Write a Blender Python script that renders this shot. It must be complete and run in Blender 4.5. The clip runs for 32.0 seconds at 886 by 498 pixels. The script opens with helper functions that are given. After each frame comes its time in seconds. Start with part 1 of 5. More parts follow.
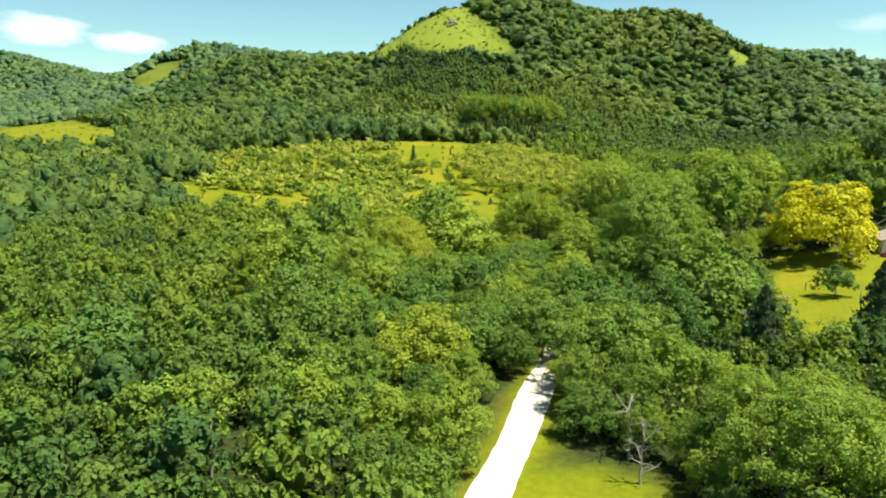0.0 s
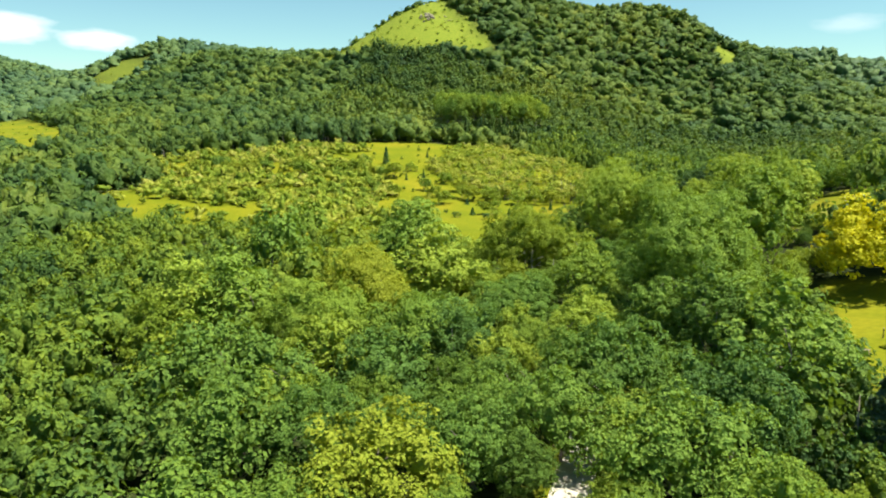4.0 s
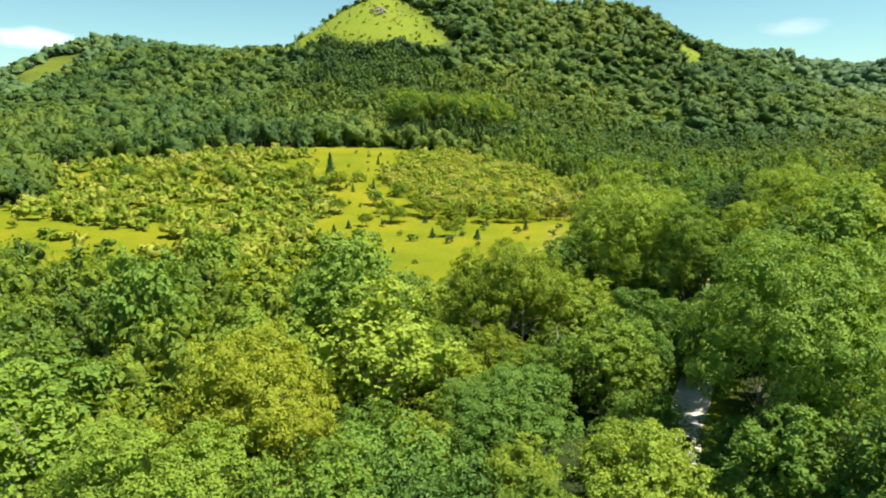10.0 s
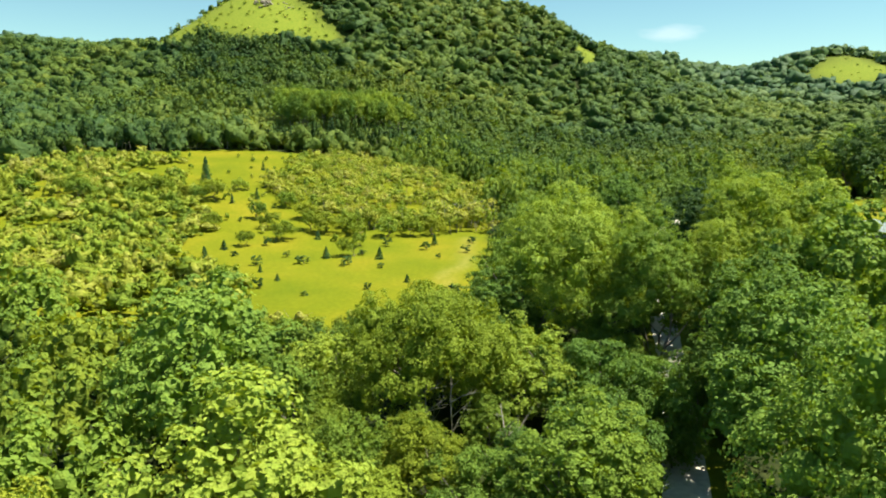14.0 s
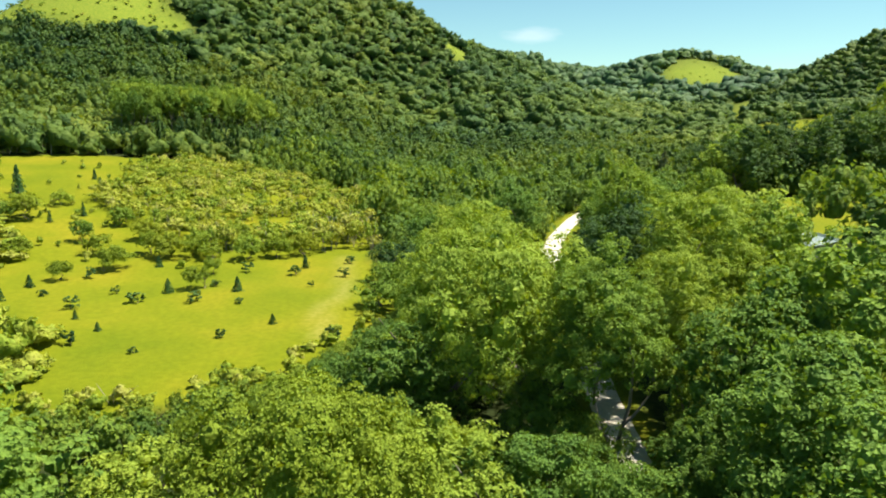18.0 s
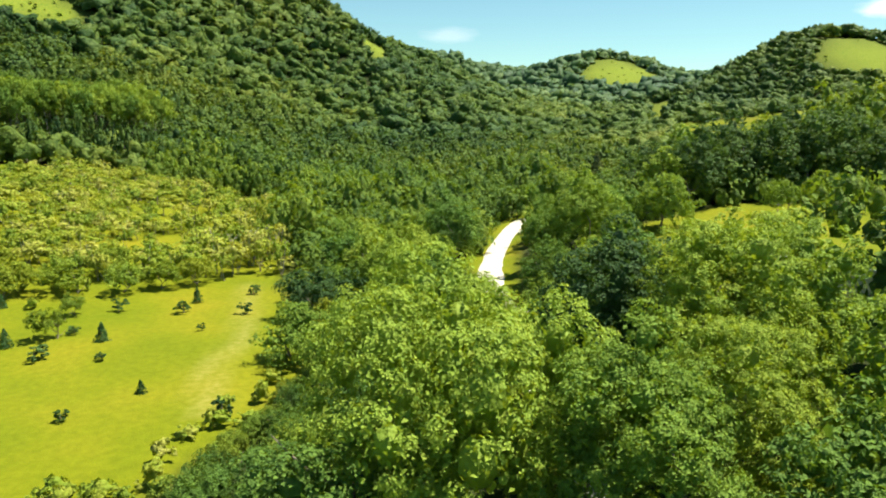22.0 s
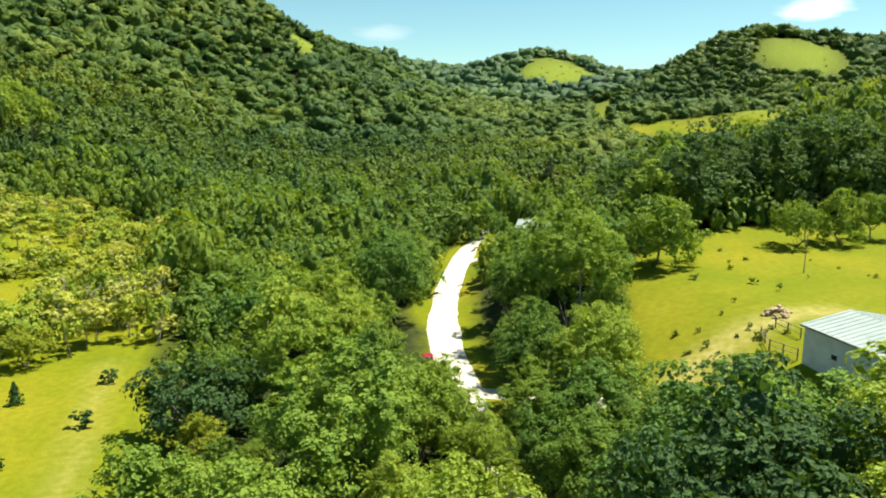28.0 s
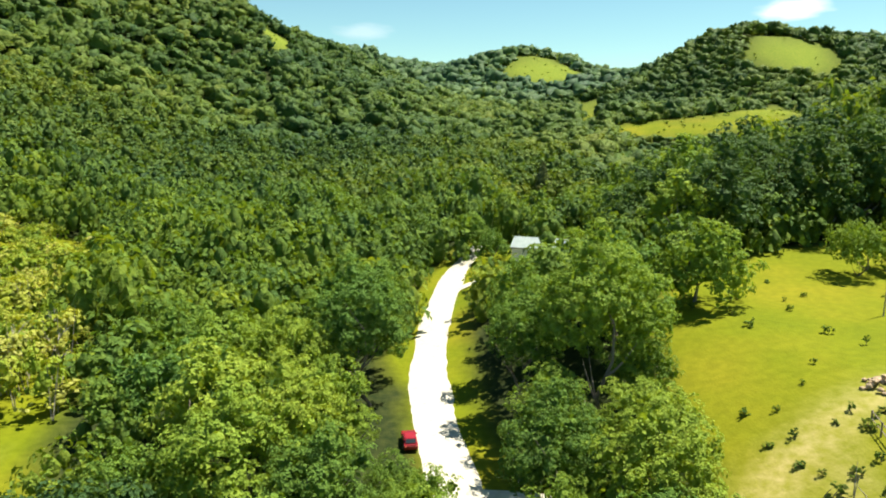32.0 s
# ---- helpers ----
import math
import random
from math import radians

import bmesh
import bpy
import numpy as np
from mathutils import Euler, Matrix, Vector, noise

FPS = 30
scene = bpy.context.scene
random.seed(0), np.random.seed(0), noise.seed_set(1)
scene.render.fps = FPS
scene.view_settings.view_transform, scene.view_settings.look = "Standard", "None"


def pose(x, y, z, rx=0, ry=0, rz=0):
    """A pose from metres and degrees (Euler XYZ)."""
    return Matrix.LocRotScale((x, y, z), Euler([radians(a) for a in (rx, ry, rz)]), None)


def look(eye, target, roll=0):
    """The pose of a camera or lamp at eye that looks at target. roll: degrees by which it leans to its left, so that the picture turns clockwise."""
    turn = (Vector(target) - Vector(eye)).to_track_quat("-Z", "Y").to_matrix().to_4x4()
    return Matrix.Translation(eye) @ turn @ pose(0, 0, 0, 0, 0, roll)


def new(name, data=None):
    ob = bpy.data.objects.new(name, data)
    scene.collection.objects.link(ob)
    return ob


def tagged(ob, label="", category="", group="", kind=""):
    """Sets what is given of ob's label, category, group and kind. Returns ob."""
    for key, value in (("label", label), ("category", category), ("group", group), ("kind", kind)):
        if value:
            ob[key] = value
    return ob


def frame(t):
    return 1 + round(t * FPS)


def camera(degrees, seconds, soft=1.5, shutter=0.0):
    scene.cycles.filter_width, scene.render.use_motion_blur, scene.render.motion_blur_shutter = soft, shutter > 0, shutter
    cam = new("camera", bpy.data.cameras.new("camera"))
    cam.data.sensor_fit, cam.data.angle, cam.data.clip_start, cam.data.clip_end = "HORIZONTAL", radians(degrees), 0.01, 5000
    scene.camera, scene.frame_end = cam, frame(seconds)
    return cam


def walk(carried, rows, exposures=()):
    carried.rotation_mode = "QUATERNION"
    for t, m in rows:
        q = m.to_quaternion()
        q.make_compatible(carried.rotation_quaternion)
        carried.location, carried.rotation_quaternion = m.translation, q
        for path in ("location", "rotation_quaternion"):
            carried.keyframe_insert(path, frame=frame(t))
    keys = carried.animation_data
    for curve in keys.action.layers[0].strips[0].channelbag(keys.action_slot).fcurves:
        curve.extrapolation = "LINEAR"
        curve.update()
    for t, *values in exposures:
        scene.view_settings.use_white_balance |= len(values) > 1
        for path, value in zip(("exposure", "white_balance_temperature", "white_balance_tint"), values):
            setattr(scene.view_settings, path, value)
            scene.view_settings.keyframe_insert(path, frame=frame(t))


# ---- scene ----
# drone flight, level, some 38 m over the valley floor
cam = camera(66.29, 32.0, soft=1.95)
walk(cam, [
    (0, pose(0.02, 0.01, 37.86, 79.11, 0, 24.99)),
    (0.5, pose(-1.91, 4.35, 37.83, 79.08, 0, 24.81)),
    (1, pose(-3.82, 8.67, 37.84, 79.07, 0, 24.66)),
    (1.5, pose(-5.70, 12.93, 37.88, 79.06, 0, 24.49)),
    (2, pose(-7.56, 17.09, 37.90, 79.06, 0, 24.21)),
    (2.5, pose(-9.37, 21.19, 37.90, 79.07, 0, 24.09)),
    (3, pose(-11.14, 25.26, 37.89, 79.05, 0, 23.87)),
    (3.5, pose(-12.89, 29.31, 37.85, 79.05, 0, 23.48)),
    (5.5, pose(-19.82, 45.09, 37.22, 79.21, 0, 22.20)),
    (6, pose(-21.33, 48.86, 37.23, 79.25, 0, 22.02)),
    (6.5, pose(-22.80, 52.58, 37.25, 79.26, 0, 21.84)),
    (7, pose(-24.25, 56.28, 37.24, 79.27, 0, 21.67)),
    (7.5, pose(-25.74, 59.98, 37.25, 79.27, 0, 21.44)),
    (8, pose(-27.24, 63.69, 37.26, 79.27, 0, 21.14)),
    (8.5, pose(-28.69, 67.42, 37.27, 79.26, 0, 20.89)),
    (9, pose(-30.12, 71.13, 37.30, 79.26, 0, 20.47)),
    (9.5, pose(-31.47, 74.79, 37.29, 79.25, 0, 19.87)),
    (10, pose(-32.82, 78.45, 37.25, 79.24, 0, 19.35)),
    (10.5, pose(-34.15, 82.11, 37.22, 79.24, 0, 18.87)),
    (11, pose(-35.49, 85.77, 37.17, 79.26, 0, 17.99)),
    (11.5, pose(-36.73, 89.37, 37.07, 79.27, 0, 17.02)),
    (12, pose(-37.95, 93.03, 37.01, 79.29, 0, 15.76)),
    (12.5, pose(-39.12, 96.74, 36.97, 79.29, 0, 14.67)),
    (13, pose(-40.24, 100.46, 36.94, 79.30, 0, 13.65)),
    (13.5, pose(-41.30, 104.13, 36.88, 79.29, 0, 12.17)),
    (14, pose(-42.31, 107.78, 36.80, 79.31, 0, 10.70)),
    (14.5, pose(-43.36, 111.45, 36.80, 79.28, 0, 9.63)),
    (16.5, pose(-46.30, 124.75, 36.92, 79.22, 0, 4.44)),
    (17, pose(-46.86, 128.22, 36.98, 79.20, 0, 3.16)),
    (17.5, pose(-47.34, 131.74, 37.03, 79.21, 0, 1.65)),
    (18, pose(-47.72, 135.20, 37.07, 79.23, 0, -0.21)),
    (18.5, pose(-48.03, 138.57, 37.07, 79.23, 0, -1.71)),
    (19, pose(-48.28, 141.94, 37.03, 79.24, 0, -2.77)),
    (19.5, pose(-48.46, 145.45, 36.98, 79.24, 0, -3.60)),
    (20, pose(-48.51, 148.99, 36.88, 79.26, 0, -4.61)),
    (20.5, pose(-48.53, 152.52, 36.79, 79.26, 0, -5.51)),
    (21, pose(-48.45, 156.02, 36.76, 79.25, 0, -6.13)),
    (21.5, pose(-48.29, 159.49, 36.82, 79.24, 0, -6.52)),
    (22, pose(-48.11, 162.97, 36.98, 79.23, 0, -6.89)),
    (22.5, pose(-47.88, 166.43, 37.16, 79.21, 0, -7.37)),
    (23, pose(-47.64, 169.89, 37.28, 79.19, 0, -8.02)),
    (23.5, pose(-47.43, 173.32, 37.38, 79.19, 0, -8.73)),
    (24, pose(-47.13, 176.70, 37.52, 79.17, 0, -9.70)),
    (24.5, pose(-46.73, 180.04, 37.67, 79.16, 0, -10.69)),
    (25, pose(-46.23, 183.40, 37.84, 79.16, 0, -11.08)),
    (25.5, pose(-45.82, 186.76, 38.02, 79.17, 0, -11.31)),
    (27.5, pose(-43.70, 200.04, 38.74, 79.13, 0, -11.94)),
    (28, pose(-43.19, 203.34, 38.86, 79.10, 0, -12.27)),
    (28.5, pose(-42.60, 206.63, 39.00, 79.07, 0, -12.49)),
    (29, pose(-41.97, 209.95, 39.13, 79.04, 0, -13.26)),
    (29.5, pose(-41.38, 213.37, 39.23, 79.02, 0, -13.82)),
    (30, pose(-40.75, 216.74, 39.25, 79.03, 0, -13.86)),
    (30.5, pose(-40.09, 220.15, 39.24, 79.06, 0, -13.79)),
    (31, pose(-39.35, 223.60, 39.25, 79.05, 0, -13.78)),
    (31.5, pose(-38.54, 227.08, 39.30, 79.04, 0, -13.80)),
    (32, pose(-37.71, 230.55, 39.33, 79.05, 0, -13.79)),
])

rng = np.random.default_rng(7)

# ---------------------------------------------------------------- light
SUN_ELEV, SUN_AZ = radians(65), radians(80)          # azimuth clockwise from +y
world = bpy.data.worlds.new("sky")
scene.world = world
world.use_nodes = True
wn = world.node_tree.nodes
sky = wn.new("ShaderNodeTexSky")
sky.sky_type = "NISHITA"
sky.sun_disc = False
sky.sun_elevation, sky.sun_rotation = SUN_ELEV, SUN_AZ
sky.air_density, sky.dust_density, sky.ozone_density = 1.0, 0.0, 3.0
wn["Background"].inputs[1].default_value = 0.057
tone = wn.new("ShaderNodeMix")
tone.data_type, tone.blend_type = "RGBA", "MULTIPLY"
tone.inputs[0].default_value, tone.inputs[7].default_value = 1.0, (0.88, 1.10, 0.93, 1)
world.node_tree.links.new(sky.outputs[0], tone.inputs[6])
world.node_tree.links.new(tone.outputs[2], wn["Background"].inputs[0])
sun_data = bpy.data.lights.new("sun", "SUN")
sun_data.energy, sun_data.angle, sun_data.color = 5.0, radians(0.5), (1.0, 0.92, 0.76)
sun = new("sun", sun_data)
sun_dir = Vector((math.sin(SUN_AZ) * math.cos(SUN_ELEV), math.cos(SUN_AZ) * math.cos(SUN_ELEV), math.sin(SUN_ELEV)))
sun.matrix_world = Matrix.Translation((0, 0, 400)) @ sun_dir.to_track_quat("Z", "Y").to_matrix().to_4x4()
scene.view_settings.exposure = 1.34


# ---------------------------------------------------------------- materials
def node_mat(name):
    m = bpy.data.materials.new(name)
    m.use_nodes = True
    nt = m.node_tree
    return m, nt, nt.nodes["Principled BSDF"]


def ramp(nt, stops):
    r = nt.nodes.new("ShaderNodeValToRGB")
    el = r.color_ramp.elements
    while len(el) < len(stops):
        el.new(0.5)
    for e, (p, c) in zip(el, stops):
        e.position, e.color = p, (*c, 1)
    return r


def noise_node(nt, scale, detail=4.0, coords="Object"):
    tc = nt.nodes.new("ShaderNodeTexCoord")
    n = nt.nodes.new("ShaderNodeTexNoise")
    n.inputs["Scale"].default_value, n.inputs["Detail"].default_value = scale, detail
    nt.links.new(tc.outputs[coords], n.inputs["Vector"])
    return n


def mathn(nt, op, a, b):
    n = nt.nodes.new("ShaderNodeMath")
    n.operation = op
    for i, v in enumerate((a, b)):
        if isinstance(v, (int, float)):
            n.inputs[i].default_value = v
        else:
            nt.links.new(v, n.inputs[i])
    return n.outputs[0]


def mixc(nt, fac, a, b, mode="MIX"):
    n = nt.nodes.new("ShaderNodeMix")
    n.data_type, n.blend_type = "RGBA", mode
    for i, v in ((0, fac), (6, a), (7, b)):
        if isinstance(v, (int, float)):
            n.inputs[i].default_value = v
        elif isinstance(v, tuple):
            n.inputs[i].default_value = (*v, 1)
        else:
            nt.links.new(v, n.inputs[i])
    return n.outputs[2]


def foliage(name, stops, source="object", spread=1.0, shine=0.6, relief=0.3, grain=26.0, gap_tone=0.65):
    """Leaves: hue by tree (object random or the tree's own tint), with leaf-to-leaf and patchy variation, and shaded
    gaps painted in by noise.
    """
    m, nt, b = node_mat(name)
    if source == "object":
        tree = nt.nodes.new("ShaderNodeObjectInfo").outputs["Random"]
    else:
        at = nt.nodes.new("ShaderNodeAttribute")
        at.attribute_name = "tree_tint"
        tree = at.outputs["Fac"]
    geo = nt.nodes.new("ShaderNodeNewGeometry")
    leaf = geo.outputs["Random Per Island"]
    patch = noise_node(nt, 0.35, 3.0).outputs["Fac"]
    v = mathn(nt, "MULTIPLY", tree, 0.66 * spread)
    v = mathn(nt, "ADD", v, mathn(nt, "MULTIPLY", leaf, 0.2))
    v = mathn(nt, "ADD", v, mathn(nt, "MULTIPLY", patch, 0.3))
    # shaded gaps and lit tufts painted into the leaf colour as noise
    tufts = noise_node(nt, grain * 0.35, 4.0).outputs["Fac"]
    v = mathn(nt, "ADD", v, mathn(nt, "MULTIPLY", tufts, gap_tone))
    v = mathn(nt, "SUBTRACT", v, 0.055 + 0.5 * gap_tone)
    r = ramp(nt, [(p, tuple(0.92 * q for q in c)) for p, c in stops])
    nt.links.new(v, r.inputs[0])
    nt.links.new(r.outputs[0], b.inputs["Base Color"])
    tuft = nt.nodes.new("ShaderNodeBump")
    tuft.inputs["Strength"].default_value, tuft.inputs["Distance"].default_value = 1.0, relief
    nt.links.new(noise_node(nt, grain, 4.0).outputs["Fac"], tuft.inputs["Height"])
    nt.links.new(tuft.outputs[0], b.inputs["Normal"])
    b.inputs["Roughness"].default_value = shine
    b.inputs["Specular IOR Level"].default_value = 0.15
    tr = nt.nodes.new("ShaderNodeBsdfTranslucent")
    nt.links.new(mixc(nt, 1.0, r.outputs[0], (1.7, 1.55, 0.5), "MULTIPLY"), tr.inputs[0])
    mx = nt.nodes.new("ShaderNodeMixShader")
    mx.inputs[0].default_value = 0.27
    nt.links.new(b.outputs[0], mx.inputs[1])
    nt.links.new(tr.outputs[0], mx.inputs[2])
    nt.links.new(mx.outputs[0], nt.nodes["Material Output"].inputs[0])
    return m


GREENS = [(0.0, (0.022, 0.060, 0.027)), (0.3, (0.049, 0.105, 0.027)), (0.6, (0.098, 0.160, 0.026)), (1.0, (0.186, 0.226, 0.029))]
MAT_LEAF = foliage("green_leaves", [(0.0, (0.074, 0.152, 0.034)), (0.35, (0.143, 0.244, 0.036)), (0.7, (0.228, 0.328, 0.040)), (1.0, (0.310, 0.390, 0.050))])
MAT_DARK = foliage("dark_green_leaves", [(0.0, (0.058, 0.130, 0.036)), (0.5, (0.126, 0.232, 0.040)), (1.0, (0.220, 0.325, 0.044))])
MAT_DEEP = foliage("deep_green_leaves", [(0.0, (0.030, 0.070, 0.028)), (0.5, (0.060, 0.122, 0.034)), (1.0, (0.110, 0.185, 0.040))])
MAT_BRIGHT = foliage("yellow_green_leaves", [(0.0, (0.118, 0.192, 0.018)), (0.5, (0.202, 0.276, 0.024)), (1.0, (0.305, 0.345, 0.032))])
MAT_WOODS = foliage("woodland_leaves", GREENS, "tint", relief=1.5, grain=0.55, gap_tone=0.5)
# far ridges: distance haze painted into the leaf colour, cooler and paler
MAT_RIDGE_HAZED = foliage("hazed_ridge_leaves", [(0.0, (0.038, 0.088, 0.056)), (0.35, (0.064, 0.130, 0.058)), (0.7, (0.108, 0.180, 0.056)), (1.0, (0.170, 0.236, 0.056))], "tint", relief=1.0, grain=0.4, gap_tone=0.3)
MAT_VALLEY = foliage("valley_leaves", [(0.0, (0.034, 0.084, 0.030)), (0.3, (0.072, 0.145, 0.032)), (0.6, (0.135, 0.220, 0.030)), (1.0, (0.260, 0.325, 0.028))], "tint", relief=0.6, grain=2.6, gap_tone=0.5)
MAT_GOLD = foliage("golden_leaves", [(0.0, (0.23, 0.26, 0.010)), (0.5, (0.41, 0.42, 0.014)), (1.0, (0.60, 0.57, 0.018))])
MAT_NEEDLE = foliage("conifer_needles", [(0.0, (0.030, 0.082, 0.030)), (0.5, (0.064, 0.145, 0.044)), (1.0, (0.140, 0.230, 0.070))])
MAT_BRUSH = foliage("dry_brush_leaves", [(0.0, (0.105, 0.185, 0.024)), (0.35, (0.205, 0.290, 0.026)), (0.6, (0.320, 0.365, 0.045)), (0.8, (0.365, 0.385, 0.08)), (1.0, (0.40, 0.395, 0.13))], "tint", relief=0.5, grain=2.0, gap_tone=0.5)


def rough_mat(name, stops, scale, rough=0.85, bump=0.0, bscale=20.0, metal=0.0):
    m, nt, b = node_mat(name)
    n = noise_node(nt, scale, 6.0)
    r = ramp(nt, stops)
    nt.links.new(n.outputs["Fac"], r.inputs[0])
    nt.links.new(r.outputs[0], b.inputs["Base Color"])
    b.inputs["Roughness"].default_value, b.inputs["Metallic"].default_value = rough, metal
    if bump:
        bn = nt.nodes.new("ShaderNodeBump")
        bn.inputs["Strength"].default_value = bump
        nt.links.new(noise_node(nt, bscale, 8.0).outputs["Fac"], bn.inputs["Height"])
        nt.links.new(bn.outputs[0], b.inputs["Normal"])
    return m


MAT_BARK = rough_mat("bark", [(0.3, (0.10, 0.08, 0.06)), (0.7, (0.26, 0.23, 0.19))], 3.0, 0.9, 0.6, 12)
MAT_PALE_BARK = rough_mat("pale_bark", [(0.3, (0.17, 0.15, 0.12)), (0.7, (0.34, 0.32, 0.27))], 3.0, 0.9, 0.4, 12)
MAT_GRAVEL = rough_mat("pale_gravel", [(0.25, (0.36, 0.335, 0.28)), (0.6, (0.48, 0.455, 0.385)), (0.85, (0.58, 0.56, 0.49))], 1.2, 0.95, 0.5, 40)
MAT_ROOF = rough_mat("pale_metal_roof", [(0.3, (0.185, 0.245, 0.235)), (0.7, (0.25, 0.305, 0.295))], 0.6, 0.6)
MAT_WHITE = rough_mat("white_siding", [(0.3, (0.50, 0.50, 0.48)), (0.7, (0.63, 0.63, 0.61))], 0.8, 0.7)
MAT_SHINGLE = rough_mat("brown_shingle", [(0.3, (0.17, 0.14, 0.12)), (0.7, (0.30, 0.26, 0.23))], 2.0, 0.9, 0.3, 30)
MAT_TIMBER = rough_mat("weathered_timber", [(0.3, (0.12, 0.10, 0.08)), (0.7, (0.26, 0.22, 0.18))], 5.0, 0.9, 0.4, 30)
MAT_STONE = rough_mat("grey_stone", [(0.3, (0.13, 0.12, 0.09)), (0.7, (0.30, 0.27, 0.21))], 0.8, 0.95, 0.6, 8)
MAT_RUBBLE = rough_mat("tan_rubble", [(0.3, (0.26, 0.19, 0.12)), (0.7, (0.48, 0.37, 0.25))], 1.5, 0.95, 0.6, 8)
MAT_RED = rough_mat("dark_red_paint", [(0.3, (0.20, 0.008, 0.015)), (0.7, (0.26, 0.012, 0.02))], 0.7, 0.25)
MAT_GLASS = rough_mat("dark_glass", [(0.3, (0.02, 0.025, 0.03)), (0.7, (0.03, 0.035, 0.04))], 1.0, 0.08)
MAT_RUBBER = rough_mat("black_rubber", [(0.3, (0.015, 0.015, 0.015)), (0.7, (0.03, 0.03, 0.03))], 3.0, 0.8)
MAT_LAMP = rough_mat("clear_lamp", [(0.3, (0.6, 0.1, 0.08)), (0.7, (0.75, 0.15, 0.1))], 1.0, 0.2)

# ---------------------------------------------------------------- the lie of the land
RIDGES = [
    [161, (-640, 760, 97), (-520, 745, 84), (-410, 715, 87), (-330, 752, 143), (-270, 800, 160), (-190, 850, 136), (-108, 898, 147), (-45, 938, 114), (30, 1000, 68)],
    [226, (-1080, 1010, 105), (-985, 1030, 151), (-900, 1060, 141), (-780, 1090, 128), (-640, 1100, 120)],
    [348, (-1900, 1250, 192), (-1600, 1300, 120), (-1300, 1350, 138)],
    [213, (-150, 1320, 153), (60, 1330, 124), (200, 1360, 80)],
    [218, (200, 1330, 66), (330, 1225, 110), (410, 1200, 76), (520, 1250, 80)],
    [141, (400, 1010, 58), (470, 915, 111), (560, 900, 106), (700, 900, 98), (900, 850, 110)],
    [120, (170, 800, 12), (260, 760, 25), (340, 700, 30)],
    [42, (86, 392, 13), (130, 394, 30), (200, 388, 42), (420, 370, 50)],
]


def smooth(a, b, v):
    t = np.clip((v - a) / (b - a), 0, 1)
    return t * t * (3 - 2 * t)


def crest(x, y, pts, w):
    best = np.zeros_like(x)
    for (x0, y0, h0), (x1, y1, h1) in zip(pts, pts[1:]):
        dx, dy = x1 - x0, y1 - y0
        s = np.clip(((x - x0) * dx + (y - y0) * dy) / (dx * dx + dy * dy), 0, 1)
        d = np.hypot(x - x0 - s * dx, y - y0 - s * dy)
        best = np.maximum(best, (h0 + (h1 - h0) * s) * np.exp(-((d / w) ** 1.6)))
    return best


def height(x, y):
    x, y = np.asarray(x, float), np.asarray(y, float)
    z = -1 + 0 * x
    z = z + smooth(-16, 29, x) * (2.5 + 9.5 * smooth(170, 270, y) * (1 - 0.85 * smooth(338, 385, y)))
    z = z + smooth(-35, -75, x) * 2 * smooth(150, 250, y)
    z = z + 13 * smooth(255, 430, y) * smooth(-60, -170, x)
    z = z + 6 * smooth(-90, -260, x) * smooth(120, 260, y) + 20 * smooth(420, 900, y) * smooth(-300, 300, x)
    q = 0 * x
    for w, *pts in RIDGES:
        q = q + crest(x, y, pts, w) ** 3
    return z + np.cbrt(q)


def hz(x, y):
    return float(height(x, y))


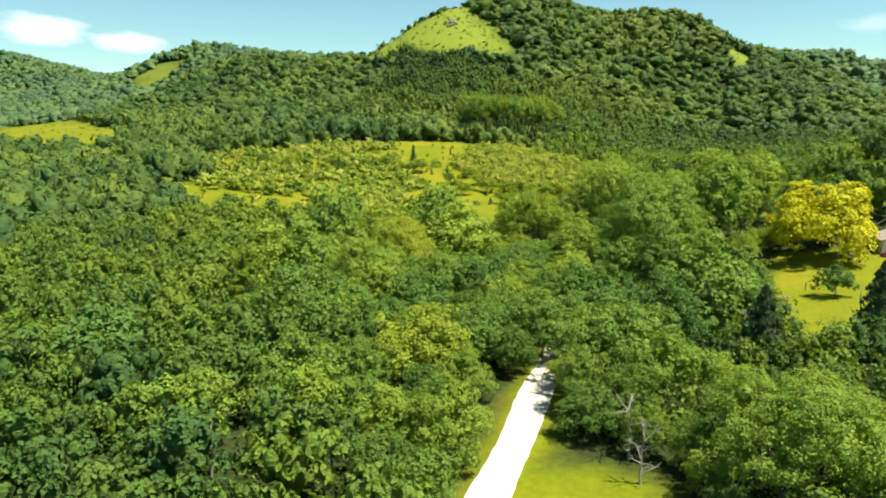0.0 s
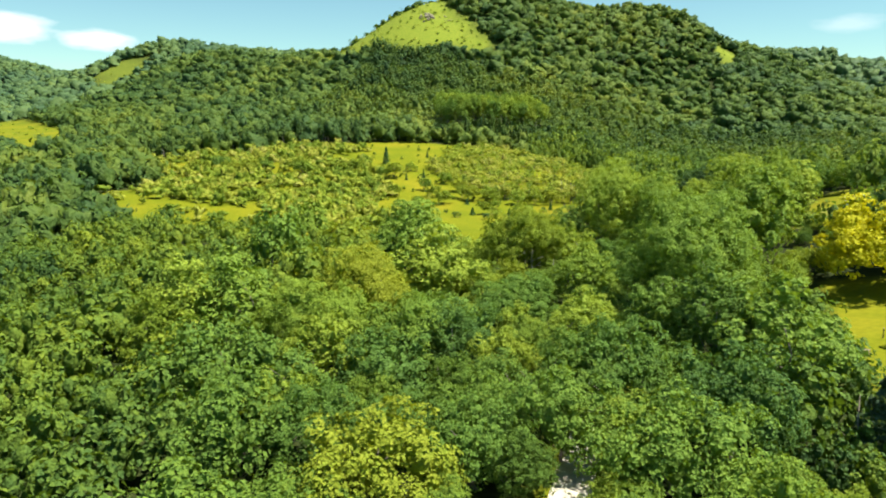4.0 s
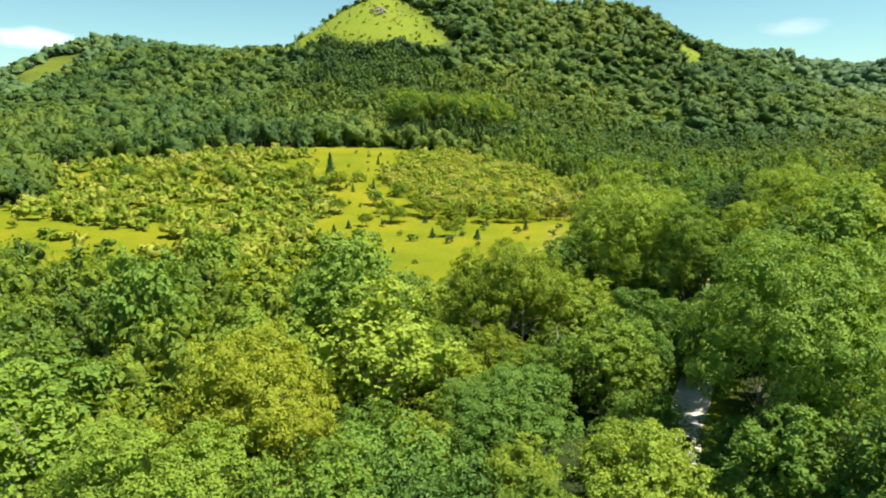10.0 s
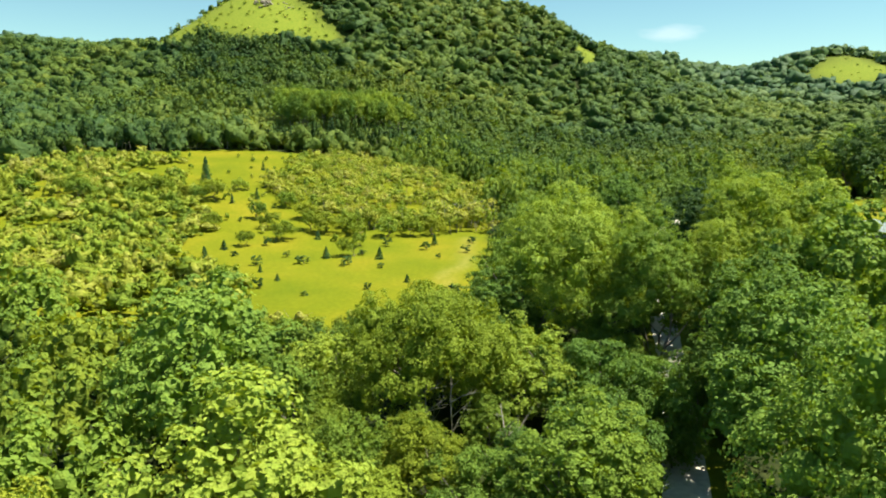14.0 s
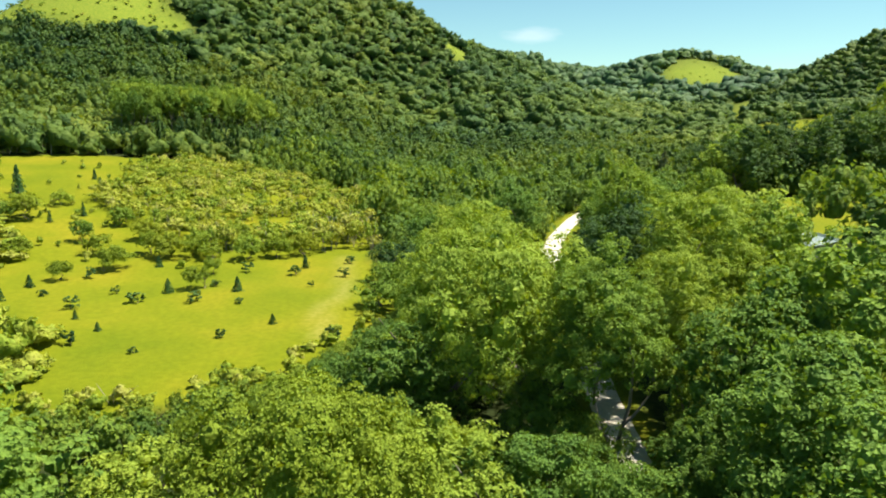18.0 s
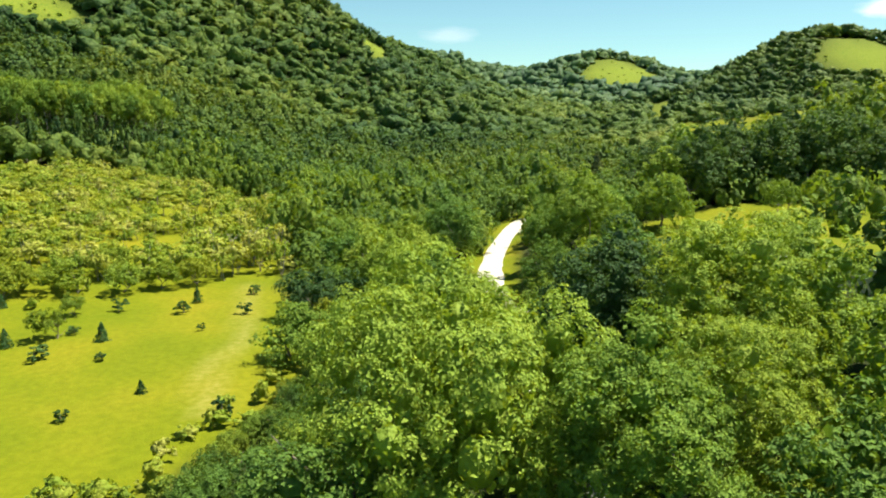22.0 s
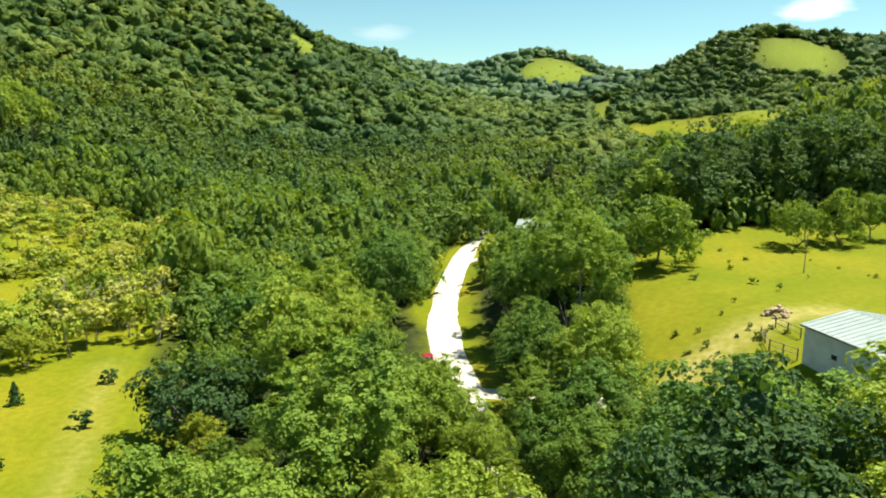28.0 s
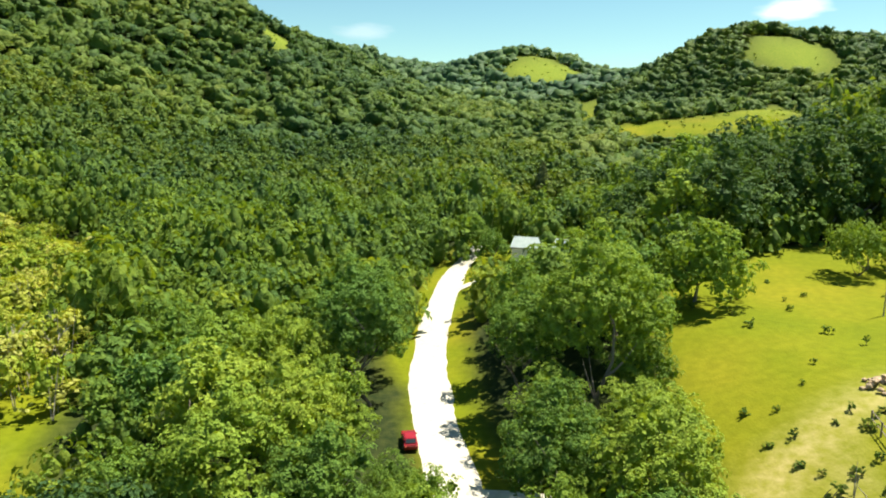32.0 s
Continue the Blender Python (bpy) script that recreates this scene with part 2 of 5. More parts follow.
ROAD = [(-20, 20), (-22, 50), (-24.5, 74), (-27, 90), (-30.5, 125), (-31, 160), (-29, 180), (-26, 208), (-24, 240), (-21.5, 275), (-20, 297), (-18.5, 313), (-15.5, 331), (-10.5, 350), (-3.5, 370), (4.5, 390), (15, 408), (30, 428), (48, 455), (70, 490)]
DRIVE = [(-20, 295), (-13, 292.5), (-8, 287), (-2, 281.5), (1, 279)]
SPUR = [(-4, 370), (2, 376), (10, 379), (20, 386)]
OPEN = {
    "field_west": [(-125, 206), (-93, 213), (-72, 222), (-61, 246), (-54, 266), (-59, 282), (-60, 291), (-66, 310), (-66, 330), (-72, 360), (-74, 400), (-80, 430), (-110, 442), (-150, 432), (-180, 430), (-205, 424), (-232, 404), (-264, 388), (-300, 356), (-326, 331), (-300, 300), (-250, 262), (-262, 236), (-240, 205), (-205, 196), (-165, 196), (-150, 212)],
    "field_east": [(-3, 268), (3, 285), (7, 298), (13, 312), (20, 326), (40, 336), (56, 346), (90, 340), (150, 330), (150, 262), (60, 250), (20, 262)],
    "lawn": [(3, 150), (4, 172), (5, 205), (30, 206), (50, 250), (110, 260), (110, 130), (40, 128), (8, 126)],
    "lawn_south": [(-21, 30), (-21.5, 66), (-15, 72), (-8, 71), (-1, 62), (3, 30)],
    "bald": [(-452, 700), (-408, 652), (-376, 634), (-345, 646), (-314, 636), (-284, 650), (-266, 657), (-232, 668), (-246, 694), (-278, 716), (-300, 726), (-325, 770), (-372, 745), (-425, 725)],
    "bald_east": [(418, 842), (446, 812), (476, 802), (522, 814), (542, 850), (512, 890), (496, 899), (456, 884)],
    "bald_north": [(243, 1104), (290, 1046), (330, 1048), (374, 1068), (370, 1150), (352, 1196), (318, 1196), (278, 1150)],
    "bald_west": [(-988, 850), (-940, 832), (-912, 850), (-948, 942), (-1004, 942)],
    "scar": [(-44, 826), (-20, 818), (-22, 868), (-42, 872)],
    "field_north": [(205, 722), (250, 712), (283, 707), (314, 708), (396, 764), (408, 745), (352, 668), (292, 644), (245, 648), (205, 670)],
    "track_north": [(184, 715), (206, 715), (318, 940), (298, 950)],
    # two yards and a bend, cleared so the camera sees houses and road
    "yard": [(6, 372), (22, 366), (44, 378), (44, 398), (12, 402)],
    "yard_far": [(88, 470), (112, 474), (142, 508), (138, 530), (104, 530), (92, 505)],
    "bend_far": [(44, 438), (62, 444), (86, 488), (66, 490)],
    "field_far": [(-820, 500), (-560, 340), (-430, 330), (-455, 400), (-560, 470), (-760, 560)],
}


def inside(x, y, poly):
    x, y = np.asarray(x, float), np.asarray(y, float)
    c = np.zeros(x.shape, bool)
    for (x0, y0), (x1, y1) in zip(poly, poly[1:] + poly[:1]):
        if y0 != y1:
            c ^= ((y0 > y) != (y1 > y)) & (x < (x1 - x0) * (y - y0) / (y1 - y0) + x0)
    return c


def near_line(x, y, line):
    d = np.full(np.shape(x), 1e9)
    for (x0, y0), (x1, y1) in zip(line, line[1:]):
        dx, dy = x1 - x0, y1 - y0
        s = np.clip(((x - x0) * dx + (y - y0) * dy) / (dx * dx + dy * dy), 0, 1)
        d = np.minimum(d, np.hypot(x - x0 - s * dx, y - y0 - s * dy))
    return d


def open_ground(x, y):
    c = np.zeros(np.shape(x), bool)
    for p in OPEN.values():
        c |= inside(x, y, p)
    east = x > np.interp(y, [p[1] for p in ROAD], [p[0] for p in ROAD])
    verge = np.where(east, 4.5 + 2.5 * smooth(288, 300, y), 3.4 + 4.0 * smooth(322, 338, y))
    return c | (near_line(x, y, ROAD) < verge) | (near_line(x, y, DRIVE) < 3) | (near_line(x, y, SPUR) < 3)


# ---------------------------------------------------------------- mesh helpers
def mesh(name, verts, faces, mat, smooth_faces=False):
    """A mesh of equal-sided faces from arrays."""
    verts, faces = np.asarray(verts, np.float32), np.asarray(faces, np.int32)
    me = bpy.data.meshes.new(name)
    n, k = faces.shape
    me.vertices.add(len(verts))
    me.vertices.foreach_set("co", verts.ravel())
    me.loops.add(n * k)
    me.loops.foreach_set("vertex_index", faces.ravel())
    me.polygons.add(n)
    me.polygons.foreach_set("loop_start", np.arange(0, n * k, k, dtype=np.int32))
    me.polygons.foreach_set("use_smooth", np.full(n, smooth_faces))
    me.materials.append(mat)
    me.update(calc_edges=True)
    return me


def face_value(me, name, values):
    me.attributes.new(name, "FLOAT", "FACE").data.foreach_set("value", np.asarray(values, np.float32))


def part(name, bm, material, parent, label=""):
    me = bpy.data.meshes.new(name)
    bm.to_mesh(me)
    bm.free()
    me.materials.append(material)
    ob = new(name, me)
    ob.parent = parent
    return tagged(ob, label)


def unit(v):
    return v / np.maximum(np.linalg.norm(v, axis=-1, keepdims=True), 1e-9)


def leaves(r, pts, nrm, size, wide=0.8):
    """Rhombic, slightly folded leaf sprays at the points: four corners each."""
    n = len(pts)
    a = unit(np.cross(nrm, r.normal(size=(n, 3))))
    b = np.cross(nrm, a)
    s = (size * r.uniform(0.65, 1.35, n))[:, None]
    drop = np.array([0, 0, -0.12])
    v = np.stack([pts - a * s * 0.5, pts - b * s * wide * 0.5 + nrm * s * 0.12, pts + a * s * 0.5 + drop * s, pts + b * s * wide * 0.5 + nrm * s * 0.12], 1)
    return v.reshape(-1, 3)


def sprays(r, pts, nrm, size):
    """Three-cornered leaf sprays, for crowns seen from afar."""
    n = len(pts)
    a = unit(np.cross(nrm, r.normal(size=(n, 3))))
    b = np.cross(nrm, a)
    s = (size * r.uniform(0.7, 1.35, n))[:, None]
    return np.stack([pts - a * s * 0.6 - b * s * 0.4, pts + a * s * 0.6 - b * s * 0.4, pts + b * s * 0.75], 1).reshape(-1, 3)


def quads(n):
    return np.arange(n * 4, dtype=np.int32).reshape(n, 4)


def crown_lobes(r, radius, tall, lobes):
    """Centres and radii of the round masses that make up a crown standing on z = 0."""
    ang = r.uniform(0, 2 * np.pi, lobes) if lobes > 6 else np.arange(lobes) * 2.4
    up = r.uniform(0.12, 0.86, lobes)
    prof = np.sqrt(np.maximum(1 - ((up - 0.40) / 0.62) ** 2, 0.05))
    rad = prof * r.uniform(0.45, 0.85, lobes)
    c = np.stack([np.cos(ang) * rad * radius, np.sin(ang) * rad * radius, up * tall], 1)
    lr = radius * r.uniform(0.22, 0.40, lobes)
    c[0], lr[0] = (0, 0, 0.52 * tall), radius * 0.46
    return c, lr


def crown_core(r, c, lr, rings, segs, swell=1.0, rough=0.06, low=2.1):
    """The dense leafy mass inside a crown: a rounded, lumpy sheet over its lobes. Vertices and quads."""
    o = np.array([0, 0, c[0, 2] * 0.9])
    th, ph = np.meshgrid(np.linspace(0.12, low, rings + 1), np.arange(segs) * 2 * np.pi / segs, indexing="ij")
    ph = ph + (np.arange(rings + 1) % 2)[:, None] * np.pi / segs
    d = np.stack([np.sin(th) * np.cos(ph), np.sin(th) * np.sin(ph), np.cos(th)], -1).reshape(-1, 3)
    q = c - o
    b = d @ q.T
    disc = b**2 - (q**2).sum(1)[None] + (lr * swell)[None] ** 2
    reach = np.maximum(np.where(disc > 0, b + np.sqrt(np.maximum(disc, 0)), 0).max(1), 0.3)
    v = o + d * (reach * r.uniform(1 - rough, 1 + rough, len(d)))[:, None]
    v[:, 2] = np.maximum(v[:, 2], 0.0)
    i = np.arange(rings)[:, None] * segs
    k = np.arange(segs)[None]
    n = (k + 1) % segs
    return v, np.stack([i + k, i + segs + k, i + segs + n, i + n], -1).reshape(-1, 4)


def crown_points(r, n, radius, c, lr, rough=0.42, clumps=0, lift=0.45):
    """Points and leaf directions on a crown of lobes, each set with clumps of leaves."""
    m = clumps or n
    pick = r.choice(len(c), m * 4, p=lr**2 / (lr**2).sum())
    d = unit(r.normal(size=(m * 4, 3)) + (0, 0, 0.4))
    p = c[pick] + d * (lr[pick] * r.uniform(0.8, 1.12, m * 4))[:, None] * (1, 1, 0.85)
    deep = (np.linalg.norm((p[:, None] - c[None]) * (1, 1, 1.18), axis=2) < 0.8 * lr[None]).any(1)
    k = np.where(~deep)[0][:m]
    p, d = p[k], d[k]
    if clumps:
        w = r.integers(len(p), size=n)
        o = unit(r.normal(size=(n, 3)) + d[w] * 0.7 + (0, 0, 0.35))
        cr = radius * r.uniform(0.10, 0.20, len(p))
        p, d = p[w] + o * (cr[w] * r.uniform(0.35, 1.0, n))[:, None] * (1.15, 1.15, 0.7), unit(0.55 * o + 0.35 * d[w])
    return p, unit(d + (0, 0, lift) + r.normal(size=(len(p), 3)) * rough)


def tube(path, radii, sides=7):
    """Vertices and quads of a tapered tube along a path."""
    path = np.asarray(path, float)
    t = unit(np.gradient(path, axis=0))
    a = unit(np.cross(t, (0.31, 0.9, 0.12)))
    b = np.cross(t, a)
    w = np.linspace(0, 2 * np.pi, sides, endpoint=False)
    v = path[:, None] + (a[:, None] * np.cos(w)[None, :, None] + b[:, None] * np.sin(w)[None, :, None]) * np.asarray(radii)[:, None, None]
    i = np.arange(len(path) - 1)[:, None] * sides
    j = np.arange(sides)[None]
    k = (j + 1) % sides
    return v.reshape(-1, 3), np.stack([i + j, i + k, i + sides + k, i + sides + j], -1).reshape(-1, 4)


def join(parts):
    vs, fs, n = [], [], 0
    for v, f in parts:
        vs.append(v)
        fs.append(f + n)
        n += len(v)
    return np.concatenate(vs), np.concatenate(fs)


def trunk_arrays(r, tall, girth, limbs=5, spread=0.5):
    z = np.linspace(-0.4, tall * 0.8, 7)
    bend = np.cumsum(r.normal(0, 0.12, (7, 2)), 0)
    path = np.column_stack([bend[:, 0], bend[:, 1], z])
    out = [tube(path, girth * np.array([1.35, 1.0, 0.85, 0.7, 0.52, 0.34, 0.12]))]
    for i in range(limbs):
        s = r.uniform(0.32, 0.7)
        base = np.array([np.interp(s, np.linspace(0, 1, 7), path[:, q]) for q in range(3)])
        a = r.uniform(0, 2 * np.pi)
        reach = tall * spread * r.uniform(0.45, 0.8)
        d = np.array([np.cos(a), np.sin(a), 0])
        s5 = np.linspace(0, 1, 5)[:, None]
        out.append(tube(base + d * reach * s5 + np.array([0, 0, 1]) * reach * 0.75 * s5**1.4, girth * 0.45 * np.array([1, 0.8, 0.6, 0.4, 0.12]), 5))
    return join(out)


# ---------------------------------------------------------------- ground
def axis_lines(fine0, fine1, step, ends, growth=1.12):
    a = list(np.arange(fine0, fine1 + 1e-6, step))
    s = step
    while a[0] > ends[0]:
        s *= growth
        a.insert(0, a[0] - s)
    s = step
    while a[-1] < ends[1]:
        s *= growth
        a.append(a[-1] + s)
    return np.array(a)


gx = axis_lines(-300, 100, 2.6, (-4800, 4800), 1.07)
gy = axis_lines(30, 440, 2.6, (-2500, 4800), 1.07)
GX, GY = np.meshgrid(gx, gy)
bumps = 0.25 * np.sin(GX * 0.11 + 1.3 * np.sin(GY * 0.07)) * np.sin(GY * 0.09) * smooth(6, 16, near_line(GX, GY, ROAD)) * smooth(6, 14, near_line(GX, GY, DRIVE))
GZ = height(GX, GY) + bumps - 0.05
nx, ny = len(gx), len(gy)
ii = (np.arange(ny - 1)[:, None] * nx + np.arange(nx - 1)[None]).ravel()
MAT_GROUND, nt, bsdf = node_mat("grass_and_leaf_litter")
meadow = nt.nodes.new("ShaderNodeAttribute")
meadow.attribute_name = "meadow"
n1, n2 = noise_node(nt, 0.045, 5.0), noise_node(nt, 0.9, 6.0)
g1 = ramp(nt, [(0.3, (0.107, 0.142, 0.004)), (0.5, (0.143, 0.165, 0.005)), (0.72, (0.195, 0.187, 0.009))])
nt.links.new(n1.outputs["Fac"], g1.inputs[0])
g2 = ramp(nt, [(0.35, (0.66, 0.69, 0.6)), (0.65, (0.92, 0.92, 0.92))])
nt.links.new(n2.outputs["Fac"], g2.inputs[0])
grass = mixc(nt, 0.7, g1.outputs[0], g2.outputs[0], "MULTIPLY")
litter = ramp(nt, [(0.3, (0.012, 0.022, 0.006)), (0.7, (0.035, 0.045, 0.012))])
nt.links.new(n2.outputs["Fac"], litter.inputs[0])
worn = nt.nodes.new("ShaderNodeAttribute")
worn.attribute_name = "worn"
dusty = ramp(nt, [(0.35, (0.26, 0.24, 0.05)), (0.7, (0.42, 0.34, 0.17))])
nt.links.new(n2.outputs["Fac"], dusty.inputs[0])
upland = nt.nodes.new("ShaderNodeAttribute")
upland.attribute_name = "upland"
turf = ramp(nt, [(0.3, (0.085, 0.135, 0.016)), (0.5, (0.135, 0.180, 0.018)), (0.72, (0.190, 0.205, 0.030))])
nt.links.new(n2.outputs["Fac"], turf.inputs[0])
grass = mixc(nt, upland.outputs["Fac"], grass, turf.outputs[0])
grass = mixc(nt, worn.outputs["Fac"], grass, dusty.outputs[0])
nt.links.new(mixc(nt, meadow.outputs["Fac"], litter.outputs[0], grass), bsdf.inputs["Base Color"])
bsdf.inputs["Roughness"].default_value = 0.95
bsdf.inputs["Specular IOR Level"].default_value = 0.1
bp = nt.nodes.new("ShaderNodeBump")
bp.inputs["Strength"].default_value, bp.inputs["Distance"].default_value = 0.4, 0.2
nt.links.new(noise_node(nt, 3.0, 8.0).outputs["Fac"], bp.inputs["Height"])
nt.links.new(bp.outputs[0], bsdf.inputs["Normal"])
sx, sy = np.gradient(GX, axis=1) * 0.5, np.gradient(GY, axis=0) * 0.5
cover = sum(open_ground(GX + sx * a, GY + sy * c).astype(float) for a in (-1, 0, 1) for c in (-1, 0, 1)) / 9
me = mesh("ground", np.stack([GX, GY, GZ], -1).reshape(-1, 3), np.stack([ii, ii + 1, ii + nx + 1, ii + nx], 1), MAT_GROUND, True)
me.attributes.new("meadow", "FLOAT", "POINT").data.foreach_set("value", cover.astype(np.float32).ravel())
TRACKS = [[(-73, 312), (-68, 273), (-71, 262), (-68, 246)], [(0, 276), (8, 281), (17, 284), (27, 286), (34, 286)], [(8, 270), (13, 279)]]
trodden = np.maximum.reduce([k * np.exp(-((near_line(GX, GY, q) / w) ** 2)) for q, w, k in zip(TRACKS, (1.8, 2.6, 2.2), (0.22, 0.6, 0.4))])
me.attributes.new("worn", "FLOAT", "POINT").data.foreach_set("value", trodden.astype(np.float32).ravel())
me.attributes.new("upland", "FLOAT", "POINT").data.foreach_set("value", smooth(28, 60, GZ).astype(np.float32).ravel())
ground = tagged(new("ground", me), "rolling valley ground of bright mown grass and dark forest floor", "ground", kind="structure")


def ribbon(name, line, width, label, lift=0.07, wide=0.0):
    pts = np.array(line, float)
    s = np.concatenate([[0], np.cumsum(np.hypot(*np.diff(pts, axis=0).T))])
    u = np.arange(0, s[-1], 1.5)
    c = np.column_stack([np.interp(u, s, pts[:, 0]), np.interp(u, s, pts[:, 1])])
    for _ in range(6):
        c[1:-1] = (c[:-2] + 2 * c[1:-1] + c[2:]) / 4
    t = unit(np.gradient(c, axis=0))
    nrm = np.column_stack([-t[:, 1], t[:, 0]])
    wob = 1 + wide * smooth(285, 305, c[:, 1]) * (1 - smooth(385, 410, c[:, 1])) + 0.06 * np.sin(u * 0.21) + rng.normal(0, 0.03, len(u))
    off = np.array([-1, -0.55, 0, 0.55, 1])
    p = c[:, None] + nrm[:, None] * (off[None, :, None] * (width / 2 * wob)[:, None, None])
    z = height(p[..., 0], p[..., 1]) + lift + np.array([-0.12, 0.0, 0.05, 0.0, -0.12])[None]
    v = np.concatenate([p, z[..., None]], -1).reshape(-1, 3)
    i = (np.arange(len(u) - 1)[:, None] * 5 + np.arange(4)[None]).ravel()
    return tagged(new(name, mesh(name, v, np.stack([i, i + 1, i + 6, i + 5], 1), MAT_GRAVEL, True)), label, "road", kind="structure")


ribbon("road", ROAD, 4.6, "winding pale gravel country road through the woods", wide=0.35)
ribbon("driveway", DRIVE, 3.6, "pale gravel driveway that leads towards the barn", 0.12)
ribbon("driveway_north", SPUR, 2.6, "short pale gravel driveway off the road", 0.12)

# ---------------------------------------------------------------- trees
CROWN_TOP = {}


def balls(c, lr, rings=3, segs=6):
    """Plain dark hearts of the lobes, which close a crown: vertices and quads."""
    th, ph = np.meshgrid(np.linspace(0.25, 2.6, rings + 1), np.arange(segs) * 2 * np.pi / segs, indexing="ij")
    d = np.stack([np.sin(th) * np.cos(ph), np.sin(th) * np.sin(ph), np.cos(th)], -1).reshape(-1, 3)
    i, k = np.arange(rings)[:, None] * segs, np.arange(segs)[None]
    f = np.stack([i + k, i + segs + k, i + segs + (k + 1) % segs, i + (k + 1) % segs], -1).reshape(-1, 4)
    return (c[:, None] + d[None] * lr[:, None, None]).reshape(-1, 3), (f[None] + np.arange(len(c))[:, None, None] * len(d)).reshape(-1, 4)


def broad_crown(r, n, size, lobes, tufts, tall, heart=(3, 6)):
    """A spreading crown about 1 in radius: boughs laid over a dome, each set with round tufts of leaf sprays."""
    i = np.arange(lobes)
    up = 1 - 1.5 * (i + 0.5) / lobes + r.normal(0, 0.05, lobes)
    a = i * 2.39996 + r.normal(0, 0.3, lobes)
    out = np.sqrt(np.clip(1 - up**2, 0.0, 1))
    push = r.uniform(0.46, 0.92, lobes)
    mid = np.array([0, 0, 0.42 * tall])
    c = mid + np.stack([np.cos(a) * out * push, np.sin(a) * out * push, up * push * 0.56 * tall], 1)
    lr = r.uniform(0.21, 0.37, lobes)
    axis = unit(c - mid)
    pick = r.choice(lobes, tufts * 4, p=lr**2 / (lr**2).sum())
    d = unit(r.normal(size=(tufts * 4, 3)) + axis[pick] * 0.8 + (0, 0, 0.35))
    p = c[pick] + d * (lr[pick] * r.uniform(0.72, 1.15, tufts * 4))[:, None]
    deep = (np.linalg.norm(p[:, None] - c[None], axis=2) < 0.8 * lr[None]).any(1)
    k = np.where(~deep)[0][:tufts]
    p, d = p[k], d[k]
    tr = r.uniform(0.7, 1.35, len(p)) * 1.75 / math.sqrt(tufts)
    w = r.choice(len(p), n, p=tr**2 / (tr**2).sum())
    o = unit(r.normal(size=(n, 3)) + d[w] * 0.9 + (0, 0, 0.3))
    q = p[w] + o * (tr[w] * r.uniform(0.55, 1.1, n))[:, None] * (1.1, 1.1, 0.8)
    v = leaves(r, q, unit(0.75 * o + 0.45 * d[w] + (0, 0, 0.3) + r.normal(size=(n, 3)) * 0.27), size)
    g = r.integers(lobes, size=n // 4 if heart[0] > 2 else 0)
    inner = c[g] + unit(r.normal(size=(len(g), 3))) * (lr[g] * r.uniform(0.3, 0.85, len(g)))[:, None]
    v = np.concatenate([v, leaves(r, inner, unit(r.normal(size=(len(g), 3)) + (0, 0, 0.7)), size * 1.7)])
    core = balls(np.concatenate([c, mid[None]]), np.concatenate([lr * (0.38 if heart[0] > 2 else 0.7), [0.26 if heart[0] > 2 else 0.42]]), *heart)
    return join([(v, quads(len(v) // 4)), core]), float(q[:, 2].max())


def crown_set(n, size, seed, count, lobes, tufts, tall=1.5):
    out = []
    for k in range(count):
        (v, f), top = broad_crown(np.random.default_rng(seed + k), n, size, lobes + 2 * k, tufts, tall)
        out.append(mesh("crown", v, f, MAT_LEAF))
        CROWN_TOP[out[-1].name] = top
    return out


GREAT = crown_set(21000, 0.028, 300, 3, 34, 560, 1.45)
GREAT_TALL = crown_set(19000, 0.031, 380, 2, 46, 620, 2.5)
CLOSE = crown_set(5200, 0.053, 140, 5, 24, 280)
FINE = crown_set(2200, 0.082, 100, 6, 19, 170)
MIDDLE = crown_set(900, 0.13, 200, 6, 14, 100)
TALL_CLOSE = crown_set(7600, 0.052, 340, 3, 40, 430, 2.6)
TALL_FINE = crown_set(3000, 0.08, 360, 4, 30, 240, 2.6)
TRUNKS = []
for k in range(3):
    v, f = trunk_arrays(np.random.default_rng(50 + k), 1.0, 0.026)
    TRUNKS.append(mesh("trunk", v, f, MAT_BARK, True))
KINDS = {
    "dark": (MAT_DARK, "dark green broadleaf tree in a dense wood"),
    "mid": (MAT_LEAF, "leafy green broadleaf tree in a dense wood"),
    "deep": (MAT_DEEP, "tall deep green broadleaf tree at the edge of a field"),
    "bright": (MAT_BRIGHT, "bright yellow-green broadleaf tree in a dense wood"),
}


def tree(x, y, top, radius, crowns, kind="mid", name="broadleaf_tree", clear=0.04, group="woodland trees", label=""):
    """A tree: tapered trunk with limbs, and a lobed crown. Crown meshes are about 1 in radius."""
    z = hz(x, y)
    e = new(name)
    e.location = (x, y, z)
    e.rotation_euler = (0, 0, rng.uniform(0, 6.28))
    tagged(e, label or KINDS[kind][1], "tree", group)
    tall = top - z
    if tall > 2.3 * radius and crowns in (CLOSE, FINE):
        crowns = TALL_FINE if crowns is FINE else GREAT_TALL if -36 < x < -10 and 195 < y < 222 else TALL_CLOSE
    deep = min(tall * (1 - clear), (2.5 if crowns in (TALL_CLOSE, TALL_FINE, GREAT_TALL, MIDDLE) else 1.85) * radius)
    t = new("trunk", TRUNKS[int(rng.integers(3))])
    t.parent = e
    t.scale = (min(tall * 0.9, radius * 1.7), min(tall * 0.9, radius * 1.7), tall * 0.9)
    c = new("crown", crowns[int(rng.integers(len(crowns)))])
    c.parent = e
    c.location = (0, 0, tall - deep)
    c.scale = (radius, radius * rng.uniform(0.88, 1.1), deep / CROWN_TOP[c.data.name])
    c.material_slots[0].link = "OBJECT"
    c.material_slots[0].material = KINDS[kind][0]
    return e


taken = []


